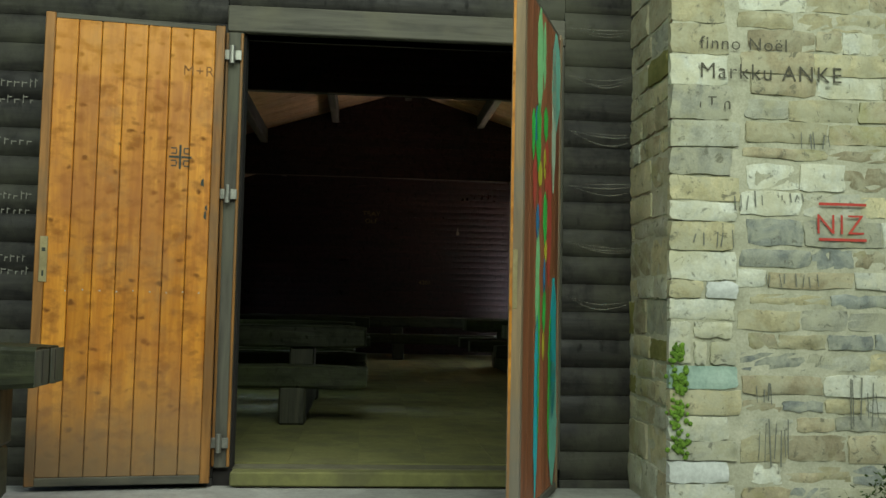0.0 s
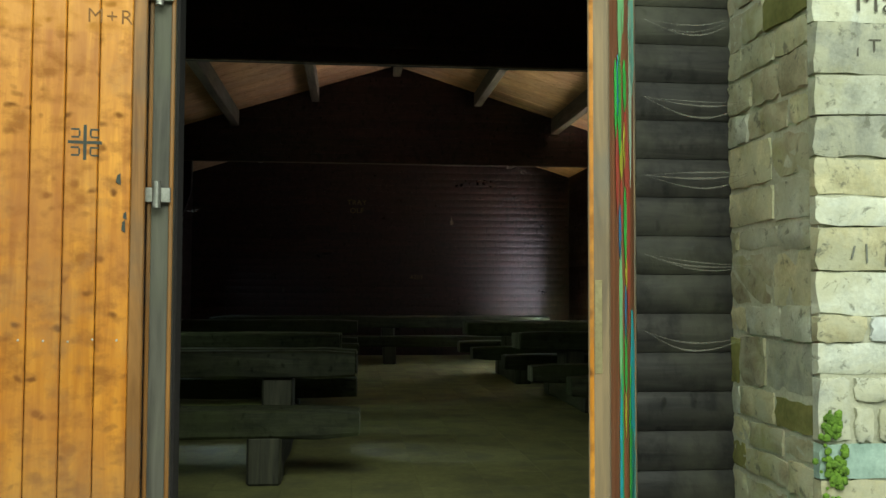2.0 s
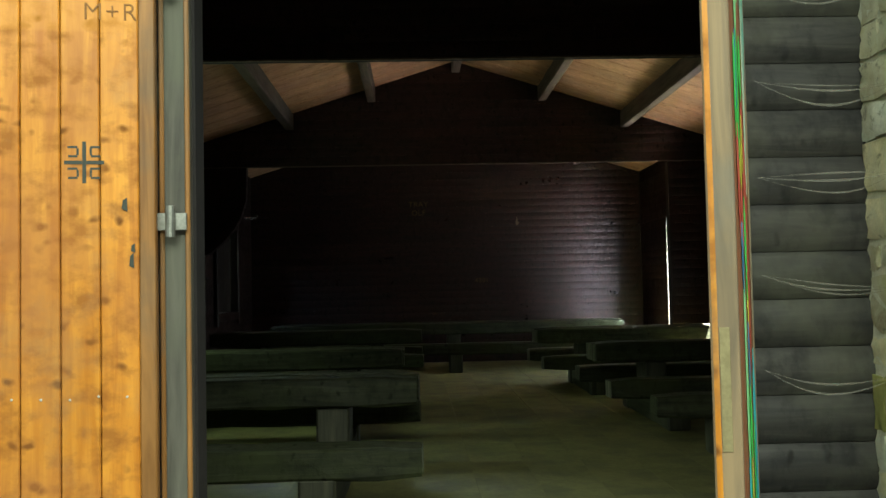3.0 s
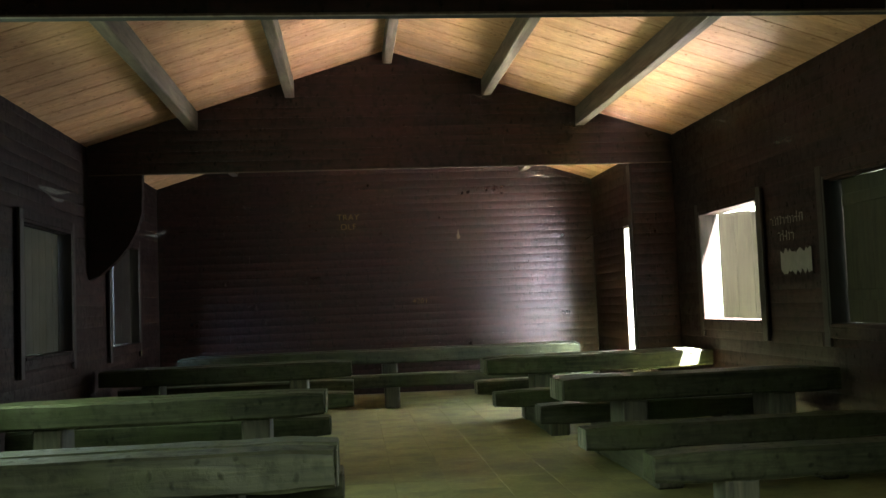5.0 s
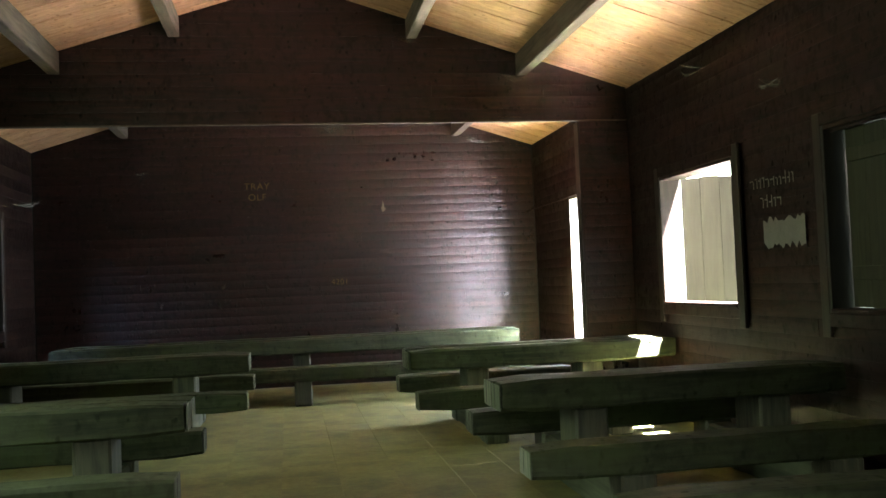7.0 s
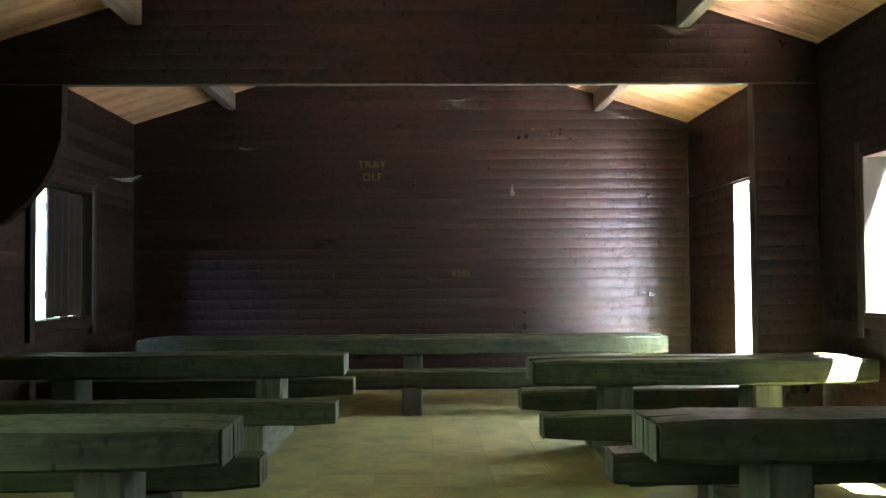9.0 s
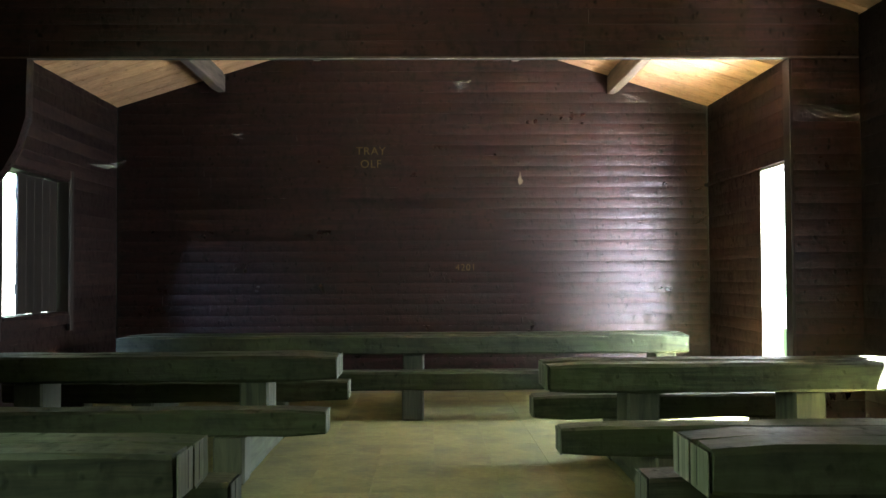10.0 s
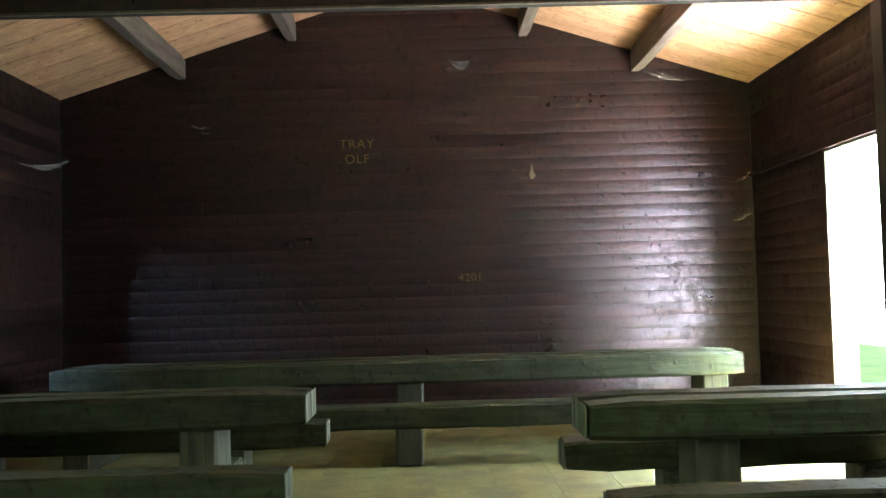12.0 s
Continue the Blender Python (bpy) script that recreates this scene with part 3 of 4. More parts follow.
picnic_set(-2.01, 3.53, (15.86, 16.34), (15.30, 15.56), None, (-1.6, 0.84, 3.30), "long dark timber table and bench before the end wall", 700, 0.738)
picnic_set(-1.13, -3.2, (3.12, 3.52), None, None, (-1.42, -2.9), "weathered grey timber table on the porch", 800, 0.70)

# ---- plank linings ----
north = lambda y: (lambda u, d, z: (u, y - d, z))
ROW = 0.123
plank_wall(back, north(BACK + 0.02), WEST, EAST, 0.0, 4.38, ROW, DARK_X, (), 0.006, roof_span, 21)
for k, y in enumerate(SCREENS):
    plank_wall(screens[k], north(y + 0.02), WEST, EAST, HEAD, 4.38, ROW, DARK_X, (), 0.006, roof_span, 31 + k)
plank_wall(west, lambda u, d, z: (WEST - 0.02 + d, u, z), FRONT + 0.15, BACK, 0.0, EAVE, ROW, DARK_Y, W_HOLES, 0.006, None, 41)
plank_wall(east, lambda u, d, z: (EAST + 0.02 - d, u, z), FRONT + 0.15, BACK, 0.0, EAVE, ROW, DARK_Y, E_HOLES, 0.006, None, 51)
# side wing of the far cross wall
wing = structure("cross_wall_wing", box(3.72, EAST, 13.77, 13.87, 0, HEAD), CORE, "dark plank wing of the cross wall", "wall")
plank_wall(wing, north(13.77), 3.72, EAST, 0, HEAD, ROW, DARK_X, (), 0.006, None, 61)

# bracket at the west end of the far cross wall, cut to a curve
bm = bmesh.new()
outline = [(WEST, HEAD)] + [(-1.98, HEAD), (-1.99, 2.50), (-2.06, 2.28), (-2.15, 2.12), (-2.27, 1.98), (-2.45, 1.82), (WEST, 1.76)]
a = [bm.verts.new((x, 13.75, z)) for x, z in outline]
c = [bm.verts.new((x, 13.87, z)) for x, z in outline]
bm.faces.new(a)
bm.faces.new(c[::-1])
for k in range(len(a)):
    bm.faces.new((a[k], c[k], c[(k + 1) % len(a)], a[(k + 1) % len(a)]))
bmesh.ops.recalc_face_normals(bm, faces=bm.faces)
structure("bracket", bm, DARK_X, "dark curved plank bracket under the cross wall", "wall")
for k, y in enumerate(SCREENS):
    structure("trim", box(WEST + 0.01, EAST - 0.01, y - 0.006, y + 0.024, HEAD - 0.014, HEAD - 0.001, 0.002), PURLIN, "grey edge board under the cross wall head", "trim")
structure("trim", box(3.695, 3.718, 13.745, 13.875, 0, HEAD - 0.024, 0.003), DARK_Z, "dark edge board on the cross wall wing", "trim")


# ---- windows, shutters, side doorway ----
def window(name, wall_x, sign, hole, label):
    """Frame boards round an opening. sign: 1 on the east wall, -1 on the west."""
    y0, y1, z0, z1 = hole
    w = thing(name, (wall_x, (y0 + y1) / 2, z0), label, "window", "", "structure")
    oy = (y0 + y1) / 2
    ins, out = -0.035 * sign, 0.17 * sign
    xa, xb = min(ins, out), max(ins, out)
    fa, fb = min(-0.04 * sign, -0.012 * sign), max(-0.04 * sign, -0.012 * sign)
    h = z1 - z0
    for a, c in ((y0 - oy, y0 - oy + 0.03), (y1 - oy - 0.03, y1 - oy)):
        part("reveal_board", box(xa, xb, a, c, 0, h, 0.003), DARK_Z, w)
    part("head_board", box(xa, xb, y0 - oy + 0.03, y1 - oy - 0.03, h - 0.03, h, 0.003), DARK_Y, w)
    part("sill", box(xa - 0.01, xb + 0.01, y0 - oy + 0.03, y1 - oy - 0.03, 0, 0.03, 0.004), DARK_Y, w)
    for a, c in ((y0 - oy - 0.09, y0 - oy), (y1 - oy, y1 - oy + 0.09)):
        part("casing", box(fa, fb, a, c, -0.16, h + 0.09, 0.004), DARK_Z, w)
    part("casing", box(fa, fb, y0 - oy, y1 - oy, h, h + 0.09, 0.004), DARK_Y, w)
    part("casing", box(fa, fb, y0 - oy, y1 - oy, -0.09, 0, 0.004), DARK_Y, w)
    return w


for k, hole in enumerate(W_HOLES):
    window("window_%d" % (k + 1), WEST, -1, hole, "dark timber window frame without glass in a plank wall")
for k, hole in enumerate(E_HOLES[:2]):
    window("window_%d" % (k + 4), EAST, 1, hole, "dark timber window frame without glass in a plank wall")


def shutter(at, along, width, height, label, boards=6, face=None):
    """Upright boards on two battens. along: the angle of its width in the plan."""
    s = thing("shutter", at, label, "shutter")
    s.rotation_euler = (0, 0, radians(along))
    w = width / boards
    rng = random.Random(int(at[1] * 10))
    for i in range(boards):
        part("board", box(i * w + 0.0004, (i + 1) * w - 0.0004, -0.011, 0.011, rng.uniform(-0.006, 0.006), height + rng.uniform(-0.008, 0.008), 0.002), face or SHUTTER, s)
    for z in (0.18, height - 0.22):
        part("batten", box(0.03, width - 0.03, 0.012, 0.034, z, z + 0.09, 0.003), face or SHUTTER, s)
    return s


shutter((EAST + 0.24, 13.06, 1.03), -33, 0.90, 1.21, "weathered grey-brown board shutter standing open outside", 5)
shutter((EAST + 0.13, 8.79, 1.06), 90, 1.39, 1.17, "closed dark greenish board shutter in the window opening", 7)
shutter((WEST - 0.11, 11.59, 1.01), 90, 1.39, 1.21, "closed dark greenish board shutter in the window opening", 7)
shutter((WEST - 0.09, 15.17, 0.985), 90, 0.87, 1.26, "dark board shutter closing the far half of the window", 5, DARK_Z)
y0, y1, z0, z1 = E_HOLES[2]
sd = thing("side_doorway", (EAST, (y0 + y1) / 2, 0), "open side doorway framed with thin dark boards", "doorway", "", "structure")
oy = (y0 + y1) / 2
part("jamb", box(-0.03, 0.17, y1 - oy - 0.025, y1 - oy, 0, z1, 0.003), FRAME, sd)
part("jamb", box(-0.03, 0.17, y0 - oy, y0 - oy + 0.025, 0, z1, 0.003), FRAME, sd)
part("head", box(-0.03, 0.17, y0 - oy, y1 - oy, z1 - 0.025, z1, 0.003), FRAME, sd)
part("lintel", box(-0.05, -0.012, y0 - oy - 0.1, y1 - oy + 0.14, z1, z1 + 0.13, 0.004), DARK_Y, sd)
structure("trim", box(EAST - 0.035, EAST - 0.008, y1 + 0.14, BACK - 0.02, z1 + 0.0, z1 + 0.035, 0.003), DARK_Y, "narrow dark ledge board on the plank wall", "trim")

# ---- hardware and marks on the doors ----
BLACK_INK = paint("dark_ink", (0.035, 0.045, 0.03), 0.6)
PALE = paint("pale_chip", (0.55, 0.52, 0.42), 0.6)


def hinge(z):
    h = thing("hinge", (-0.535, FRONT - 0.055, z), "worn steel pin hinge on the door frame", "hinge", "door hinges")
    bm = bmesh.new()
    bmesh.ops.create_cone(bm, cap_ends=True, segments=12, radius1=0.016, radius2=0.016, depth=0.10)
    part("pin", bm, METAL, h)
    part("plate", box(-0.045, 0.05, 0.006, 0.016, -0.028, 0.028, 0.002), METAL, h)
    return h


for z in (2.28, 1.50, 0.14):
    hinge(z)
part("lock_plate", box(0.865, 0.905, -0.0195, -0.0155, 1.06, 1.30, 0.0015), BRASS, left_leaf, "dull brass lock plate")
part("keyhole", box(0.880, 0.890, -0.0205, -0.0195, 1.09, 1.12), BLACK_INK, left_leaf)
part("latch_hole", box(0.876, 0.894, -0.0205, -0.0195, 1.22, 1.24), BLACK_INK, left_leaf)
# painted emblem: a cross between four hooks
bm = bmesh.new()
cx, cz, fy = 0.215, 1.756, -0.0128
add_box(bm, cx - 0.006, cx + 0.006, fy, fy + 0.001, cz - 0.066, cz + 0.066)
add_box(bm, cx - 0.060, cx - 0.0065, fy, fy + 0.001, cz - 0.006, cz + 0.006)
add_box(bm, cx + 0.0065, cx + 0.060, fy, fy + 0.001, cz - 0.006, cz + 0.006)
for sx in (-1, 1):
    for sz in (-1, 1):
        x, z = cx + sx * 0.034, cz + sz * 0.034
        for p, q, r, s in ((-0.014, 0.016, 0.011, 0.018), (-0.014, 0.014, -0.018, -0.011), (-0.018 if sx > 0 else 0.011, -0.011 if sx > 0 else 0.018, -0.011, 0.011)):
            add_box(bm, x + p, x + q, fy, fy + 0.001, z + r, z + s)
part("painted_emblem", bm, BLACK_INK, left_leaf, "small dark painted cross emblem")
for x, z, w, h in ((0.085, 1.60, 0.018, 0.045), (0.062, 1.47, 0.014, 0.03), (0.066, 1.42, 0.015, 0.05)):
    bm = bmesh.new()
    bm.faces.new([bm.verts.new(p) for p in ((x, -0.0155, z), (x + w, -0.0155, z + h * 0.2), (x + w * 0.8, -0.0155, z + h * 0.8), (x + 0.002, -0.0155, z + h))])
    bm.normal_update()
    bmesh.ops.solidify(bm, geom=bm.faces[:], thickness=0.001)
    part("paint_chip", bm, BLACK_INK, left_leaf)
for i in range(9):
    bm = bmesh.new()
    bmesh.ops.create_uvsphere(bm, u_segments=8, v_segments=5, radius=0.0045, matrix=Matrix.Translation((0.09 + 0.085 * i, -0.0125, 1.02 + 0.004 * math.sin(i * 2.1))) @ Matrix.Diagonal((1, 0.5, 1, 1)))
    part("nail", bm, PALE, left_leaf)

PAINTS = {
    "g": paint("green_spray", (0.05, 0.62, 0.09)), "m": paint("mint_spray", (0.30, 0.75, 0.32)), "c": paint("cyan_spray", (0.03, 0.55, 0.62)),
    "b": paint("blue_spray", (0.03, 0.22, 0.45)), "y": paint("yellow_spray", (0.62, 0.60, 0.04)), "r": paint("red_spray", (0.58, 0.08, 0.05)),
    "t": paint("turquoise_spray", (0.22, 0.62, 0.50)), "w": paint("pale_spray", (0.55, 0.72, 0.55)),
}
# streaks run down the boards: along the leaf, width, top, foot and colour
rng = random.Random(41)


def paint_streak(x, w, top, foot, key):
    """A run of spray paint with ragged sides and tapering ends."""
    bm = bmesh.new()
    n = max(4, int((top - foot) / 0.05))
    rows = []
    for i in range(n + 1):
        t = i / n
        half = 0.5 * w * min(1.0, 0.25 + 4 * t, 0.15 + 3.0 * (1 - t)) * rng.uniform(0.8, 1.05)
        c = x + w / 2 + rng.uniform(-0.05, 0.05) * w
        z = top + (foot - top) * t
        rows.append((bm.verts.new((c - half, -0.0155, z)), bm.verts.new((c + half, -0.0155, z))))
    for a, b in zip(rows, rows[1:]):
        bm.faces.new((a[0], a[1], b[1], b[0]))
    bmesh.ops.recalc_face_normals(bm, faces=bm.faces)
    bmesh.ops.solidify(bm, geom=bm.faces[:], thickness=0.0012)
    part("paint_streak", bm, PAINTS[key], right_leaf)


for x, w, top, foot, key in (
    (0.585, 0.080, 2.49, 1.93, "m"), (0.600, 0.075, 2.00, 1.66, "g"), (0.672, 0.040, 1.98, 1.76, "b"), (0.560, 0.060, 1.72, 1.58, "y"),
    (0.690, 0.055, 1.74, 1.46, "r"), (0.560, 0.045, 1.60, 1.42, "r"), (0.610, 0.050, 1.50, 1.32, "b"), (0.595, 0.060, 1.38, 0.86, "m"),
    (0.590, 0.060, 0.95, 0.04, "c"), (0.560, 0.030, 1.10, 0.30, "g"), (0.740, 0.045, 1.95, 1.70, "g"), (0.430, 0.060, 2.02, 1.84, "g"),
    (0.400, 0.055, 1.86, 1.55, "r"), (0.450, 0.040, 1.80, 1.64, "y"), (0.420, 0.055, 1.58, 1.30, "g"), (0.400, 0.040, 1.34, 1.22, "y"),
    (0.430, 0.035, 1.24, 1.02, "b"), (0.420, 0.050, 1.10, 0.86, "g"), (0.440, 0.030, 0.88, 0.72, "y"), (0.300, 0.070, 1.75, 1.10, "r"),
    (0.120, 0.130, 2.48, 1.95, "t"), (0.200, 0.070, 2.40, 1.60, "w"), (0.130, 0.110, 1.15, 0.40, "c"), (0.100, 0.140, 0.70, 0.05, "t"),
    (0.240, 0.060, 0.95, 0.20, "g"), (0.490, 0.045, 2.45, 2.10, "m"),
):
    paint_streak(x - 0.35 * w, 1.7 * w, top, foot, key)
part("lock_plate", box(0.990, 0.9925, 0.004, 0.026, 0.98, 1.25, 0.0008), BRASS, right_leaf, "worn strike plate")
part("edge_groove", box(0.990, 0.9915, 0.028, 0.040, 0.02, 2.50), VARNISH, right_leaf, "orange strip along the door edge")


# ---- writing ----
def writing(name, text, size, material, m, label, category="graffiti"):
    font = bpy.data.curves.new(name, "FONT")
    font.body, font.size, font.extrude, font.offset, font.space_character = text, size, 0.0008, -0.009 * size, 1.12
    font.align_x = "CENTER"
    tmp = new(name, font)
    bpy.context.view_layer.update()
    mesh = bpy.data.meshes.new_from_object(tmp.evaluated_get(bpy.context.evaluated_depsgraph_get()))
    bpy.data.objects.remove(tmp)
    mesh.materials.clear()
    mesh.materials.append(material)
    ob = new(name, mesh)
    ob.matrix_world = m
    return tagged(ob, label, category)


FADED_INK = paint("faded_marker", (0.20, 0.21, 0.17), 0.9)
INK = paint("black_marker", (0.085, 0.08, 0.055), 0.8)
RED = paint("red_marker", (0.55, 0.06, 0.04), 0.7)
CHALK = paint("yellow_scratches", (0.21, 0.155, 0.05), 0.8)
WHITE = paint("white_chalk", (0.20, 0.185, 0.17), 0.9)
CHALK_DIM = paint("dim_chalk", (0.30, 0.29, 0.25), 0.9)
STONE_Y = 3.630
writing("written_name", "finno Noël", 0.095, INK, pose(2.12, STONE_Y, 2.235, 90, 0, 0), "thin black handwriting on the stone pier")
writing("written_name", "Markku ANKE", 0.115, INK, pose(2.262, STONE_Y, 2.085, 90, 0, 0), "bold black handwriting on the stone pier")
writing("written_name", "TTm", 0.09, INK, pose(1.96, STONE_Y, 1.93, 90, 0, 0), "faint black scrawl on the stone pier")

def ink_marks(x0, x1, z0, z1, count, seed):
    """Unreadable strokes drawn on a stone, as plain slanting bars."""
    rng = random.Random(seed)
    marks = thing("ink_marks", ((x0 + x1) / 2, STONE_Y, z0), "unreadable dark pen strokes on the stone pier", "graffiti", "pen strokes on the pier")
    for k in range(count):
        x = x0 + (x1 - x0) * (k + rng.uniform(0.1, 0.9)) / count - (x0 + x1) / 2
        a, b = rng.uniform(0, 0.3) * (z1 - z0), rng.uniform(0.65, 1.0) * (z1 - z0)
        lean, w = rng.uniform(-0.012, 0.012), rng.uniform(0.003, 0.007)
        bm = bmesh.new()
        bm.faces.new([bm.verts.new(p) for p in ((x, -0.003, a), (x + w, -0.003, a), (x + w + lean, -0.003, b), (x + lean, -0.003, b))])
        bm.normal_update()
        bmesh.ops.solidify(bm, geom=bm.faces[:], thickness=0.002)
        part("stroke", bm, FADED_INK, marks)


for k, (x0, x1, z0, z1, count) in enumerate(((2.05, 2.23, 1.41, 1.53, 5), (2.30, 2.45, 1.46, 1.51, 4), (2.20, 2.51, 1.03, 1.11, 8), (1.85, 2.08, 1.22, 1.32, 5), (2.41, 2.59, 1.73, 1.83, 5),
                                              (2.18, 2.27, 0.44, 0.56, 4), (2.18, 2.36, 0.14, 0.39, 7), (2.65, 2.83, 0.31, 0.62, 6))):
    ink_marks(x0, x1, z0, z1, count, 300 + k)
writing("red_letters", "NIZ", 0.145, RED, pose(2.62, STONE_Y, 1.31, 90, 0, 0), "red letters painted on the stone pier")
for z in (1.455, 1.275):
    tagged(part("red_line", box(2.51, 2.76, STONE_Y - 0.001, STONE_Y, z, z + 0.014), RED), "red painted line on the stone pier", "graffiti")
writing("scratched_letters", "TRAY", 0.13, CHALK, pose(0.33, BACK - 0.008, 2.715, 90, 0, 0), "yellowish letters scratched into the dark planks")
writing("scratched_letters", "OLF", 0.13, CHALK, pose(0.33, BACK - 0.008, 2.565, 90, 0, 0), "yellowish letters scratched into the dark planks")
writing("scratched_number", "4201", 0.11, CHALK, pose(1.42, BACK - 0.008, 1.37, 90, 0, 0), "faint number scratched into the dark planks")
bm = bmesh.new()
sides = [(0.000, 2.36), (0.035, 2.37), (0.052, 2.41), (0.030, 2.43), (0.026, 2.47), (0.012, 2.53), (0.004, 2.46), (-0.012, 2.42)]
bm.faces.new([bm.verts.new((2.045 + x, BACK - 0.009, z)) for x, z in sides])
bm.normal_update()
bmesh.ops.solidify(bm, geom=bm.faces[:], thickness=0.002)
tagged(part("splintered_gouge", bm, RAW_EDGE), "pale splintered gouge in the dark planks", "gouge")
bm = bmesh.new()
rng = random.Random(9)
lo = [bm.verts.new((EAST - 0.0085, 10.50 + 0.03 * k, 1.50 + rng.uniform(-0.025, 0.035))) for k in range(20)]
hi = [bm.verts.new((EAST - 0.0085, 10.50 + 0.03 * k, 1.70 + rng.uniform(-0.03, 0.025))) for k in range(20)]
for k in range(19):
    bm.faces.new((lo[k], lo[k + 1], hi[k + 1], hi[k]))
tagged(part("chalk_smear", bm, WHITE), "chalky white smear on the dark planks", "graffiti")
scrawl = thing("chalk_scrawl", (EAST - 0.0085, 10.93, 1.92), "unreadable white chalk writing on the dark planks", "graffiti")
for ya, yb, z in ((10.62, 11.24, 0.07), (10.80, 11.06, -0.08)):
    y = ya - 10.93
    while y < yb - 10.93:
        w = rng.uniform(0.03, 0.06)
        part("stroke", box(0, 0.0015, y, y + 0.010, z - 0.05, z + rng.uniform(0.0, 0.05)), WHITE, scrawl)
        h = rng.uniform(-0.02, 0.02)
        part("stroke", box(0, 0.0015, y + 0.011, y + w, z + h, z + h + 0.010), WHITE, scrawl)
        y += w + 0.018
scrawl = thing("chalk_scrawl", (-1.78, FRONT - 0.0175, 1.5), "unreadable white chalk writing on the log wall", "graffiti")
for z in (0.56, 0.47, 0.24, -0.06, -0.14, -0.40, -0.47):
    x = -0.17
    while x < 0.18:
        w, h = rng.uniform(0.012, 0.03), rng.uniform(0.02, 0.05)
        part("stroke", box(x, x + 0.004, 0, 0.0015, z, z + h), CHALK_DIM, scrawl)
        part("stroke", box(x + 0.0045, x + w, 0, 0.0015, z + h * 0.7, z + h * 0.7 + 0.005), CHALK_DIM, scrawl)
        x += w + rng.uniform(0.008, 0.02)

FADED_BROWN = paint("brown_pencil", (0.30, 0.135, 0.03), 0.8)
mark = writing("scratched_initials", "M+R", 0.08, FADED_BROWN, Matrix.Identity(4), "", "")
mark.parent = left_leaf
mark.matrix_basis = pose(0.135, -0.0135, 2.21, 90, 0, 0) @ Matrix.Diagonal((-1, 1, 1, 1))

# ---- cobwebs ----
WEB, wn, wl, wb = node_material("cobweb")
wb.inputs["Base Color"].default_value = (0.45, 0.43, 0.36, 1)
wb.inputs["Roughness"].default_value = 1.0
wb.inputs["Alpha"].default_value = 0.24


def cobweb(a, b, sag, spread, seed, label="dusty sagging cobweb", thick=1.0):
    """Sagging threads between two points, thickening into a torn sheet in the middle."""
    rng = random.Random(seed)
    a, b = Vector(a), Vector(b)
    bm = bmesh.new()
    for s in range(3):
        off = Vector([rng.uniform(-spread, spread) for _ in range(3)])
        prev = None
        drop, half = sag * rng.uniform(0.2, 1.3), 0.0006 * thick * rng.uniform(0.7, 2.0)
        for i in range(13):
            t = i / 12
            p = a.lerp(b, t) + off * math.sin(math.pi * t) - Vector((0, 0, drop * math.sin(math.pi * t)))
            w = half * (1 + 3 * math.sin(math.pi * t) ** 4)
            pair = (bm.verts.new(p + Vector((0, 0, w))), bm.verts.new(p - Vector((0, 0, w))))
            if prev:
                bm.faces.new((prev[0], pair[0], pair[1], prev[1]))
            prev = pair
    return tagged(part("cobweb", bm, WEB), label, "cobweb", "cobwebs")


for k, z in enumerate((0.95, 1.26, 1.58, 1.90, 2.22, 2.50)):
    cobweb((1.38, FRONT - 0.03, z + 0.03), (1.75, FRONT - 0.20, z + 0.02 * (-1) ** k), 0.05, 0.03, 60 + k, "dusty sagging cobweb between log wall and stone")
for k, (p, q) in enumerate((((3.2, 17.57, 3.42), (3.6, 17.57, 3.30)), ((3.9, 17.57, 3.30), (4.2, 17.3, 3.22)), ((4.21, 16.9, 3.26), (4.21, 16.5, 3.10)), ((4.21, 16.0, 3.2), (4.21, 15.9, 2.8)),
                            ((4.05, 17.57, 2.30), (4.22, 17.4, 2.42)), ((4.05, 17.57, 1.9), (4.22, 17.4, 2.0)), ((1.37, 17.57, 3.62), (1.37, 17.56, 3.30)), ((1.25, 17.57, 3.60), (1.5, 17.57, 3.58)),
                            ((-1.3, 17.57, 2.98), (-1.05, 17.57, 2.98)), ((2.9, 13.72, 3.42), (3.2, 13.72, 3.38)), ((1.85, 13.72, 3.80), (2.1, 13.72, 3.74)), ((3.75, 13.72, 2.6), (4.2, 13.70, 2.5)),
                            ((4.21, 12.4, 3.2), (4.21, 11.9, 3.05)), ((4.21, 11.0, 2.75), (4.21, 10.7, 2.7)), ((2.85, 13.70, 2.98), (3.1, 13.70, 2.99)),
                            ((-2.55, 16.6, 2.5), (-2.4, 17.3, 2.62)), ((-2.55, 12.0, 2.6), (-2.55, 13.0, 2.66)))):
    cobweb(p, q, 0.05, 0.05, 90 + k, "torn pale cobweb hanging in the hut", 3.5)

# ---- moss and plant at the pier ----
def moss_patch(x, z, w, h, seed):
    rng = random.Random(seed)
    bm = bmesh.new()
    for k in range(60):
        px, pz = x + rng.gauss(0, w / 3), z + rng.gauss(0, h / 3)
        s = rng.uniform(0.006, 0.016)
        bmesh.ops.create_icosphere(bm, subdivisions=1, radius=s, matrix=Matrix.Translation((px, 3.632 - rng.uniform(0, 0.014), pz)) @ Matrix.Diagonal((1, 0.6, 1, 1)))
    tagged(part("moss", bm, MOSS), "bright green moss growing on the pier corner", "moss", "", "stuff")


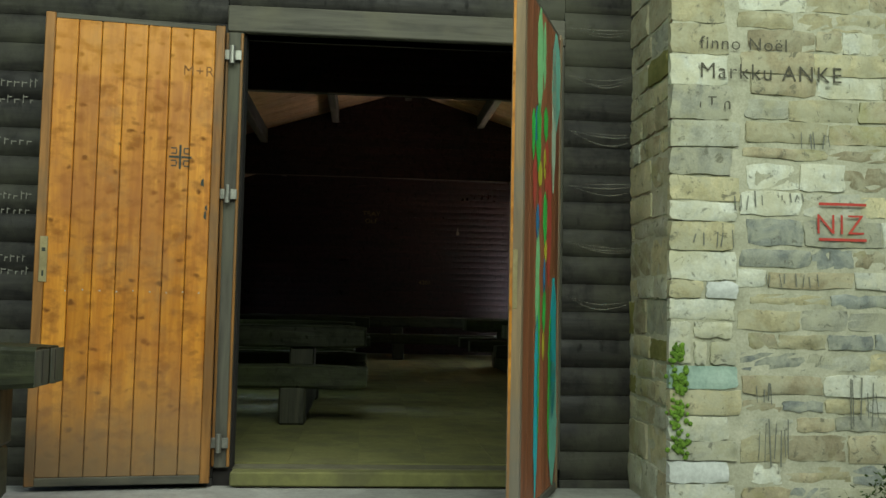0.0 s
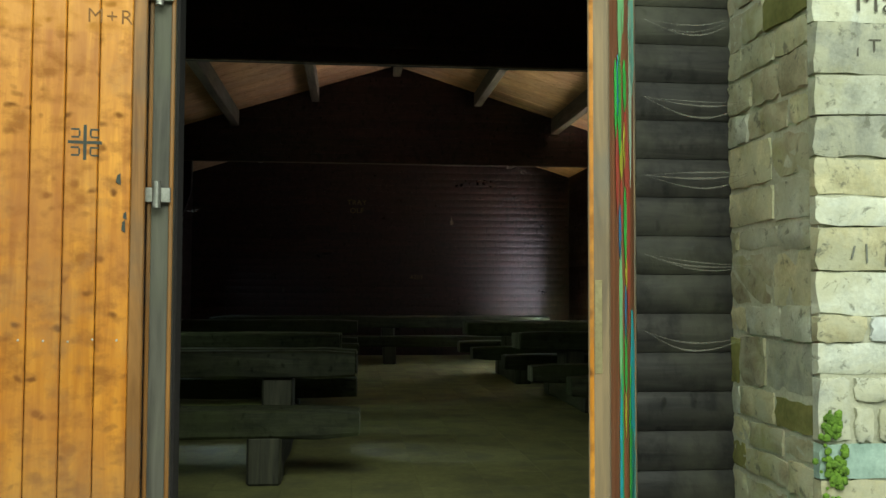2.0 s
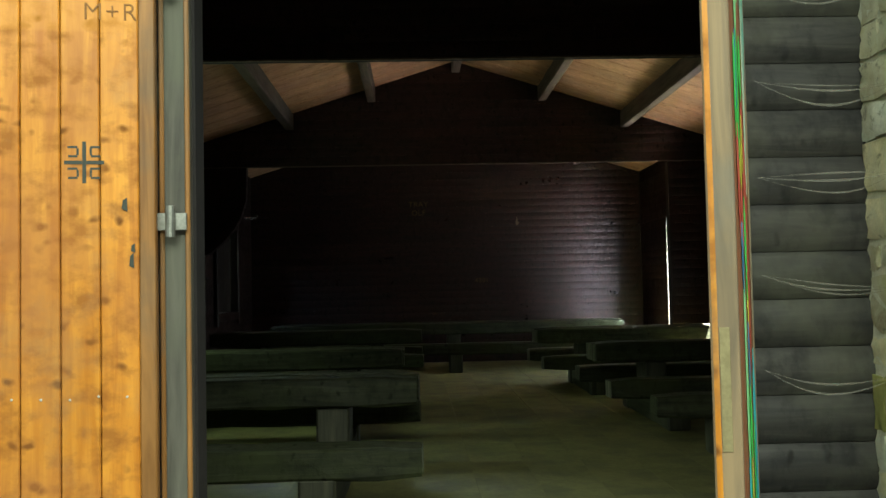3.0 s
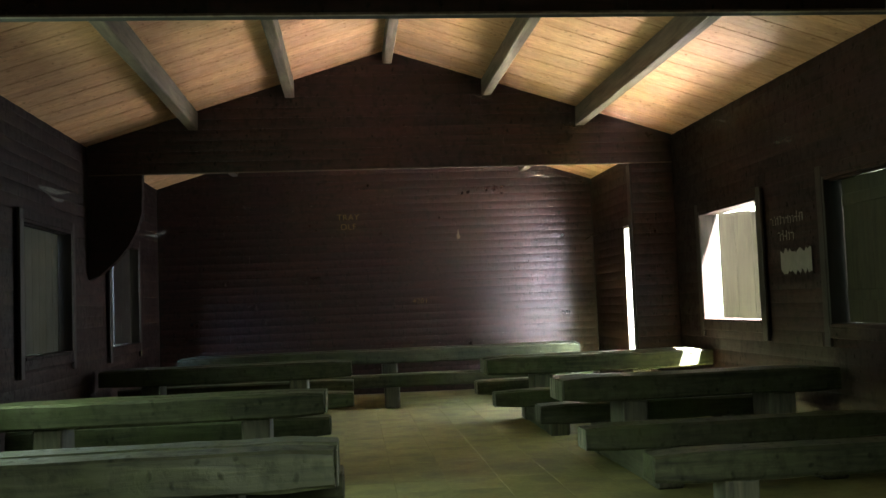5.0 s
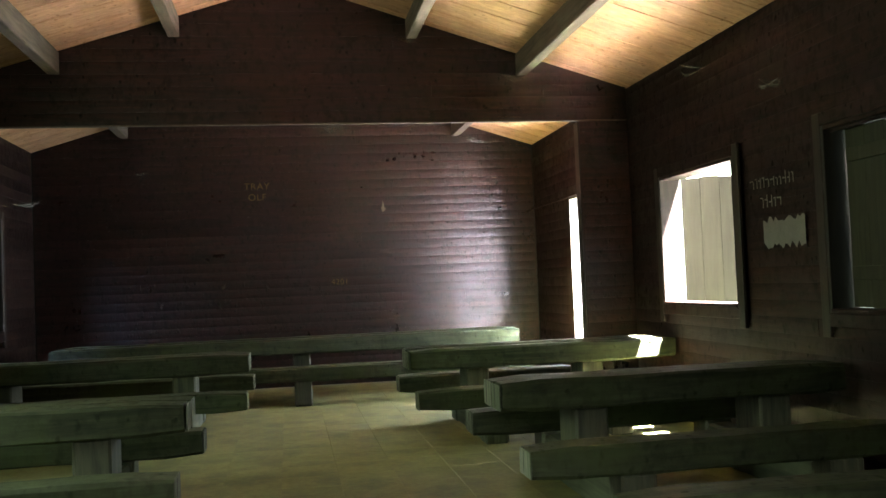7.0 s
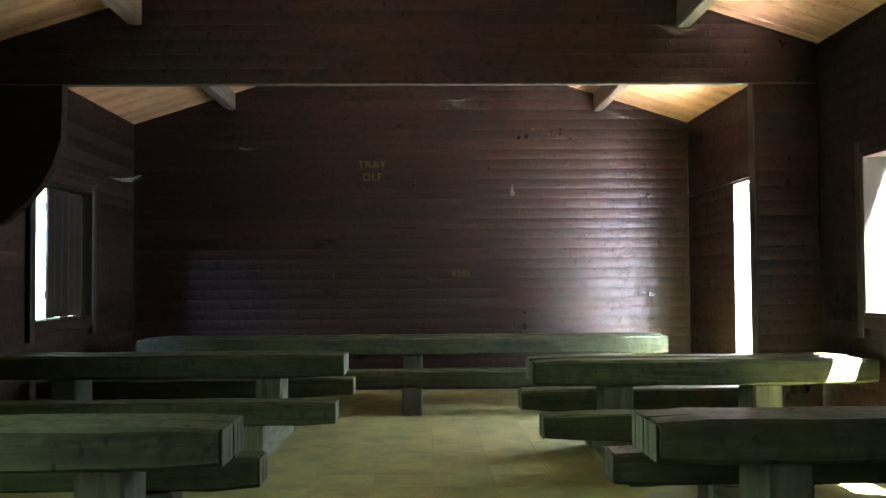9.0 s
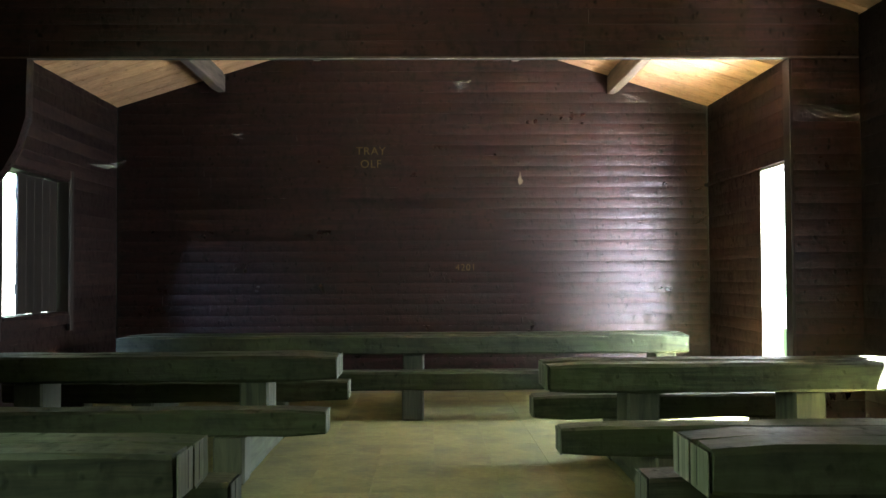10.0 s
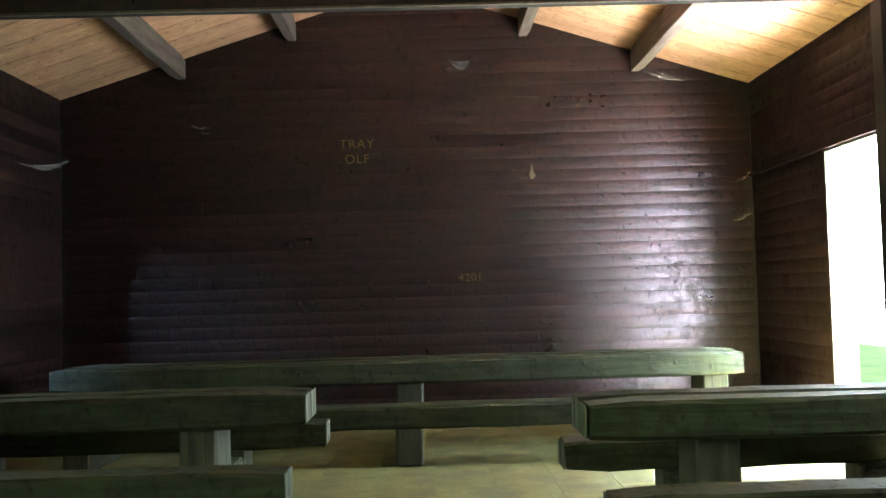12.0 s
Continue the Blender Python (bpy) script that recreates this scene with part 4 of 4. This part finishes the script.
for k, (x, z, w, h) in enumerate(((1.79, 0.56, 0.07, 0.11), (1.785, 0.40, 0.07, 0.15), (1.78, 0.70, 0.05, 0.07), (1.80, 0.24, 0.06, 0.06))):
    moss_patch(x, z, w, h, 70 + k)
bm = bmesh.new()
rng = random.Random(4)
for k in range(150):
    a, r = rng.uniform(0, 6.28), abs(rng.gauss(0, 0.13))
    c = Vector((2.78 + r * math.cos(a), 3.50 + 0.4 * r * math.sin(a), -0.02 + rng.uniform(0, 0.20) * max(0.1, 1 - r * 2.5)))
    d = Vector((rng.uniform(-1, 1), rng.uniform(-1, 0.2), rng.uniform(-0.2, 0.9))).normalized() * rng.uniform(0.02, 0.045)
    s = d.cross(Vector((0, 0, 1))).normalized() * 0.011
    bm.faces.new([bm.verts.new(p) for p in (c, c + d * 0.5 + s, c + d, c + d * 0.5 - s)])
tagged(part("weeds", bm, GRASS), "small green weeds at the foot of the pier", "weeds", "", "stuff")


# ---- stone pier ----
pier = structure("stone_pier", box(1.7535, 3.6, 3.6485, 4.37, -0.6, 3.4), MORTAR, "rough coursed rubble stone pier with pale mortar", "wall")


def stone(f, u0, u1, z0, z1, out, seed, material, parent):
    """A rough block: a pillowed, uneven face over the mortar bed."""
    rng = random.Random(seed)
    bm = bmesh.new()
    nu, nz = 5, 4
    skew = rng.uniform(-0.012, 0.012)
    grid = []
    for j in range(nz + 1):
        line = []
        for i in range(nu + 1):
            s, t = i / nu, j / nz
            edge = min(s, 1 - s) * (u1 - u0) < 0.001 or min(t, 1 - t) * (z1 - z0) < 0.001
            corner = (i in (0, nu)) and (j in (0, nz))
            d = out * (0.80 if edge else 1.0) + rng.uniform(-0.006, 0.006)
            wob = 0.006
            u = u0 + (u1 - u0) * s + rng.uniform(-wob, wob) + (0.004 if s < 0.5 else -0.004) * corner + skew * (t - 0.5)
            z = z0 + (z1 - z0) * t + rng.uniform(-wob, wob) + (0.004 if t < 0.5 else -0.004) * corner
            line.append(bm.verts.new(f(u, d, z)))
        grid.append(line)
    bm.faces.ensure_lookup_table()
    for j in range(nz):
        for i in range(nu):
            bm.faces.new((grid[j][i], grid[j][i + 1], grid[j + 1][i + 1], grid[j + 1][i]))
    rim = [grid[0][i] for i in range(nu + 1)] + [grid[j][nu] for j in range(1, nz + 1)] + [grid[nz][i] for i in range(nu - 1, -1, -1)] + [grid[j][0] for j in range(nz - 1, 0, -1)]
    base = [bm.verts.new(f(u, -0.02, z)) for u, z in [(u0 + (u1 - u0) * i / nu, z0) for i in range(nu + 1)] + [(u1, z0 + (z1 - z0) * j / nz) for j in range(1, nz + 1)] + [(u0 + (u1 - u0) * i / nu, z1) for i in range(nu - 1, -1, -1)] + [(u0, z0 + (z1 - z0) * j / nz) for j in range(nz - 1, 0, -1)]]
    for k in range(len(rim)):
        bm.faces.new((rim[k], base[k], base[(k + 1) % len(rim)], rim[(k + 1) % len(rim)]))
    bm.faces.ensure_lookup_table()
    for fc in bm.faces[: nu * nz]:
        fc.smooth = True
    for k in range(len(rim)):
        bm.edges.get((rim[k], rim[(k + 1) % len(rim)])).smooth = False
    bmesh.ops.recalc_face_normals(bm, faces=bm.faces)
    part("stone", bm, material, parent)


front_f = lambda u, d, z: (u, 3.66 - d, z)
side_f = lambda u, d, z: (1.765 - d, u, z)
QUOINS = (0.13, 0.11, 0.10, 0.12, 0.13, 0.12, 0.22, 0.11, 0.09, 0.15, 0.15, 0.10, 0.13, 0.14, 0.14, 0.18, 0.16, 0.16, 0.2, 0.2, 0.2)
rng = random.Random(17)
z = -0.07
for k, h in enumerate(QUOINS):
    right = 1.745 + rng.uniform(0.27, 0.38)
    mat = {0: STONES[2], 1: WHITE_STONE, 5: TEAL_STONE, 9: STONES[2]}.get(k, rng.choice(STONES[:3]))
    if k == 8:
        stone(front_f, 1.742, 1.91, z + 0.003, z + h - 0.003, 0.03, 900, STONES[1], pier)
        stone(front_f, 1.93, 2.09, z + 0.003, z + h - 0.003, 0.032, 901, WHITE_STONE, pier)
    elif k == 6:
        for u0, u1, a, c in ((1.742, 1.85, 0, h), (1.87, 1.93, 0, h * 0.55), (1.87, 2.06, h * 0.6, h), (1.95, 2.08, 0, h * 0.55)):
            stone(front_f, u0, u1, z + a + 0.006, z + c - 0.006, 0.03, 910 + int(u0 * 50), rng.choice((STONES[2], WHITE_STONE, STONES[0])), pier)
    else:
        stone(front_f, 1.742, right, z + 0.003, z + h - 0.003, 0.026 + rng.uniform(-0.006, 0.006), 800 + k, mat, pier)
    z += h
z, k = -0.07, 0
while z < 3.3:
    h = rng.choice((0.09, 0.11, 0.12, 0.13, 0.15))
    flat = z > 1.85
    x = 2.11 + rng.uniform(-0.02, 0.06)
    while x < 3.5:
        w = rng.uniform(0.13, 0.46) if not 0.2 < z < 0.45 else rng.uniform(0.07, 0.3)
        roll = rng.random()
        mat = STONES[4] if flat and roll < 0.45 else STONES[1] if flat and roll < 0.7 else rng.choice(STONES)
        gap = 0.004 if flat else rng.uniform(0.004, 0.014)
        stone(front_f, x, min(x + w, 3.58), z + gap + rng.uniform(-0.005, 0.006), z + h - gap - rng.uniform(-0.005, 0.008), rng.uniform(0.013, 0.026), 1000 + k, mat, pier)
        x += w + gap
        k += 1
    z += h
z = -0.07
while z < 3.3:
    h = rng.choice((0.10, 0.12, 0.15, 0.18, 0.2))
    y = 3.69
    while y < 4.34:
        w = min(rng.uniform(0.13, 0.36), 4.36 - y)
        if 4.36 - (y + w) < 0.08:
            w = 4.36 - y
        mat = MOSSY_STONE if rng.random() < 0.12 else rng.choice((STONES[0], STONES[4], STONES[4], STONES[1]))
        stone(side_f, y, y + w - 0.008, z + 0.004 + rng.uniform(-0.004, 0.012), z + h - 0.004 - rng.uniform(-0.004, 0.012), rng.uniform(0.014, 0.030), 2000 + k, mat, pier)
        y += w + 0.006
        k += 1
    z += h

# ---- floor tiles ----
def tile_mesh(size):
    bm = box(-size / 2, size / 2, -size / 2, size / 2, -0.02, 0.0, 0.0006)
    mesh = bpy.data.meshes.new("tile")
    bm.to_mesh(mesh)
    bm.free()
    mesh.materials.append(TILE)
    return mesh


SIDE = 0.40
shared = tile_mesh(SIDE - 0.0012)
rest = bmesh.new()
rng = random.Random(3)
nx, ny = int((EAST - WEST) / SIDE) + 1, int((BACK - 4.5) / SIDE) + 1
for i in range(nx):
    for j in range(ny):
        x, y = WEST + SIDE * (i + 0.5), 4.54 + SIDE * (j + 0.5)
        if x + SIDE / 2 > EAST + 0.02 or y + SIDE / 2 > BACK + 0.02:
            continue
        dz = rng.uniform(-0.0004, 0.0004)
        if -0.7 < x < 2.6:
            ob = new("tile", shared)
            ob.parent = floor_ob
            ob.matrix_basis = pose(x, y, dz, 0, 0, 90 * rng.randrange(4))
        else:
            add_box(rest, x - SIDE / 2 + 0.0006, x + SIDE / 2 - 0.0006, y - SIDE / 2 + 0.0006, y + SIDE / 2 - 0.0006, -0.02, dz)
tagged(part("tiles", rest, TILE, floor_ob), "", "", "", "stuff")
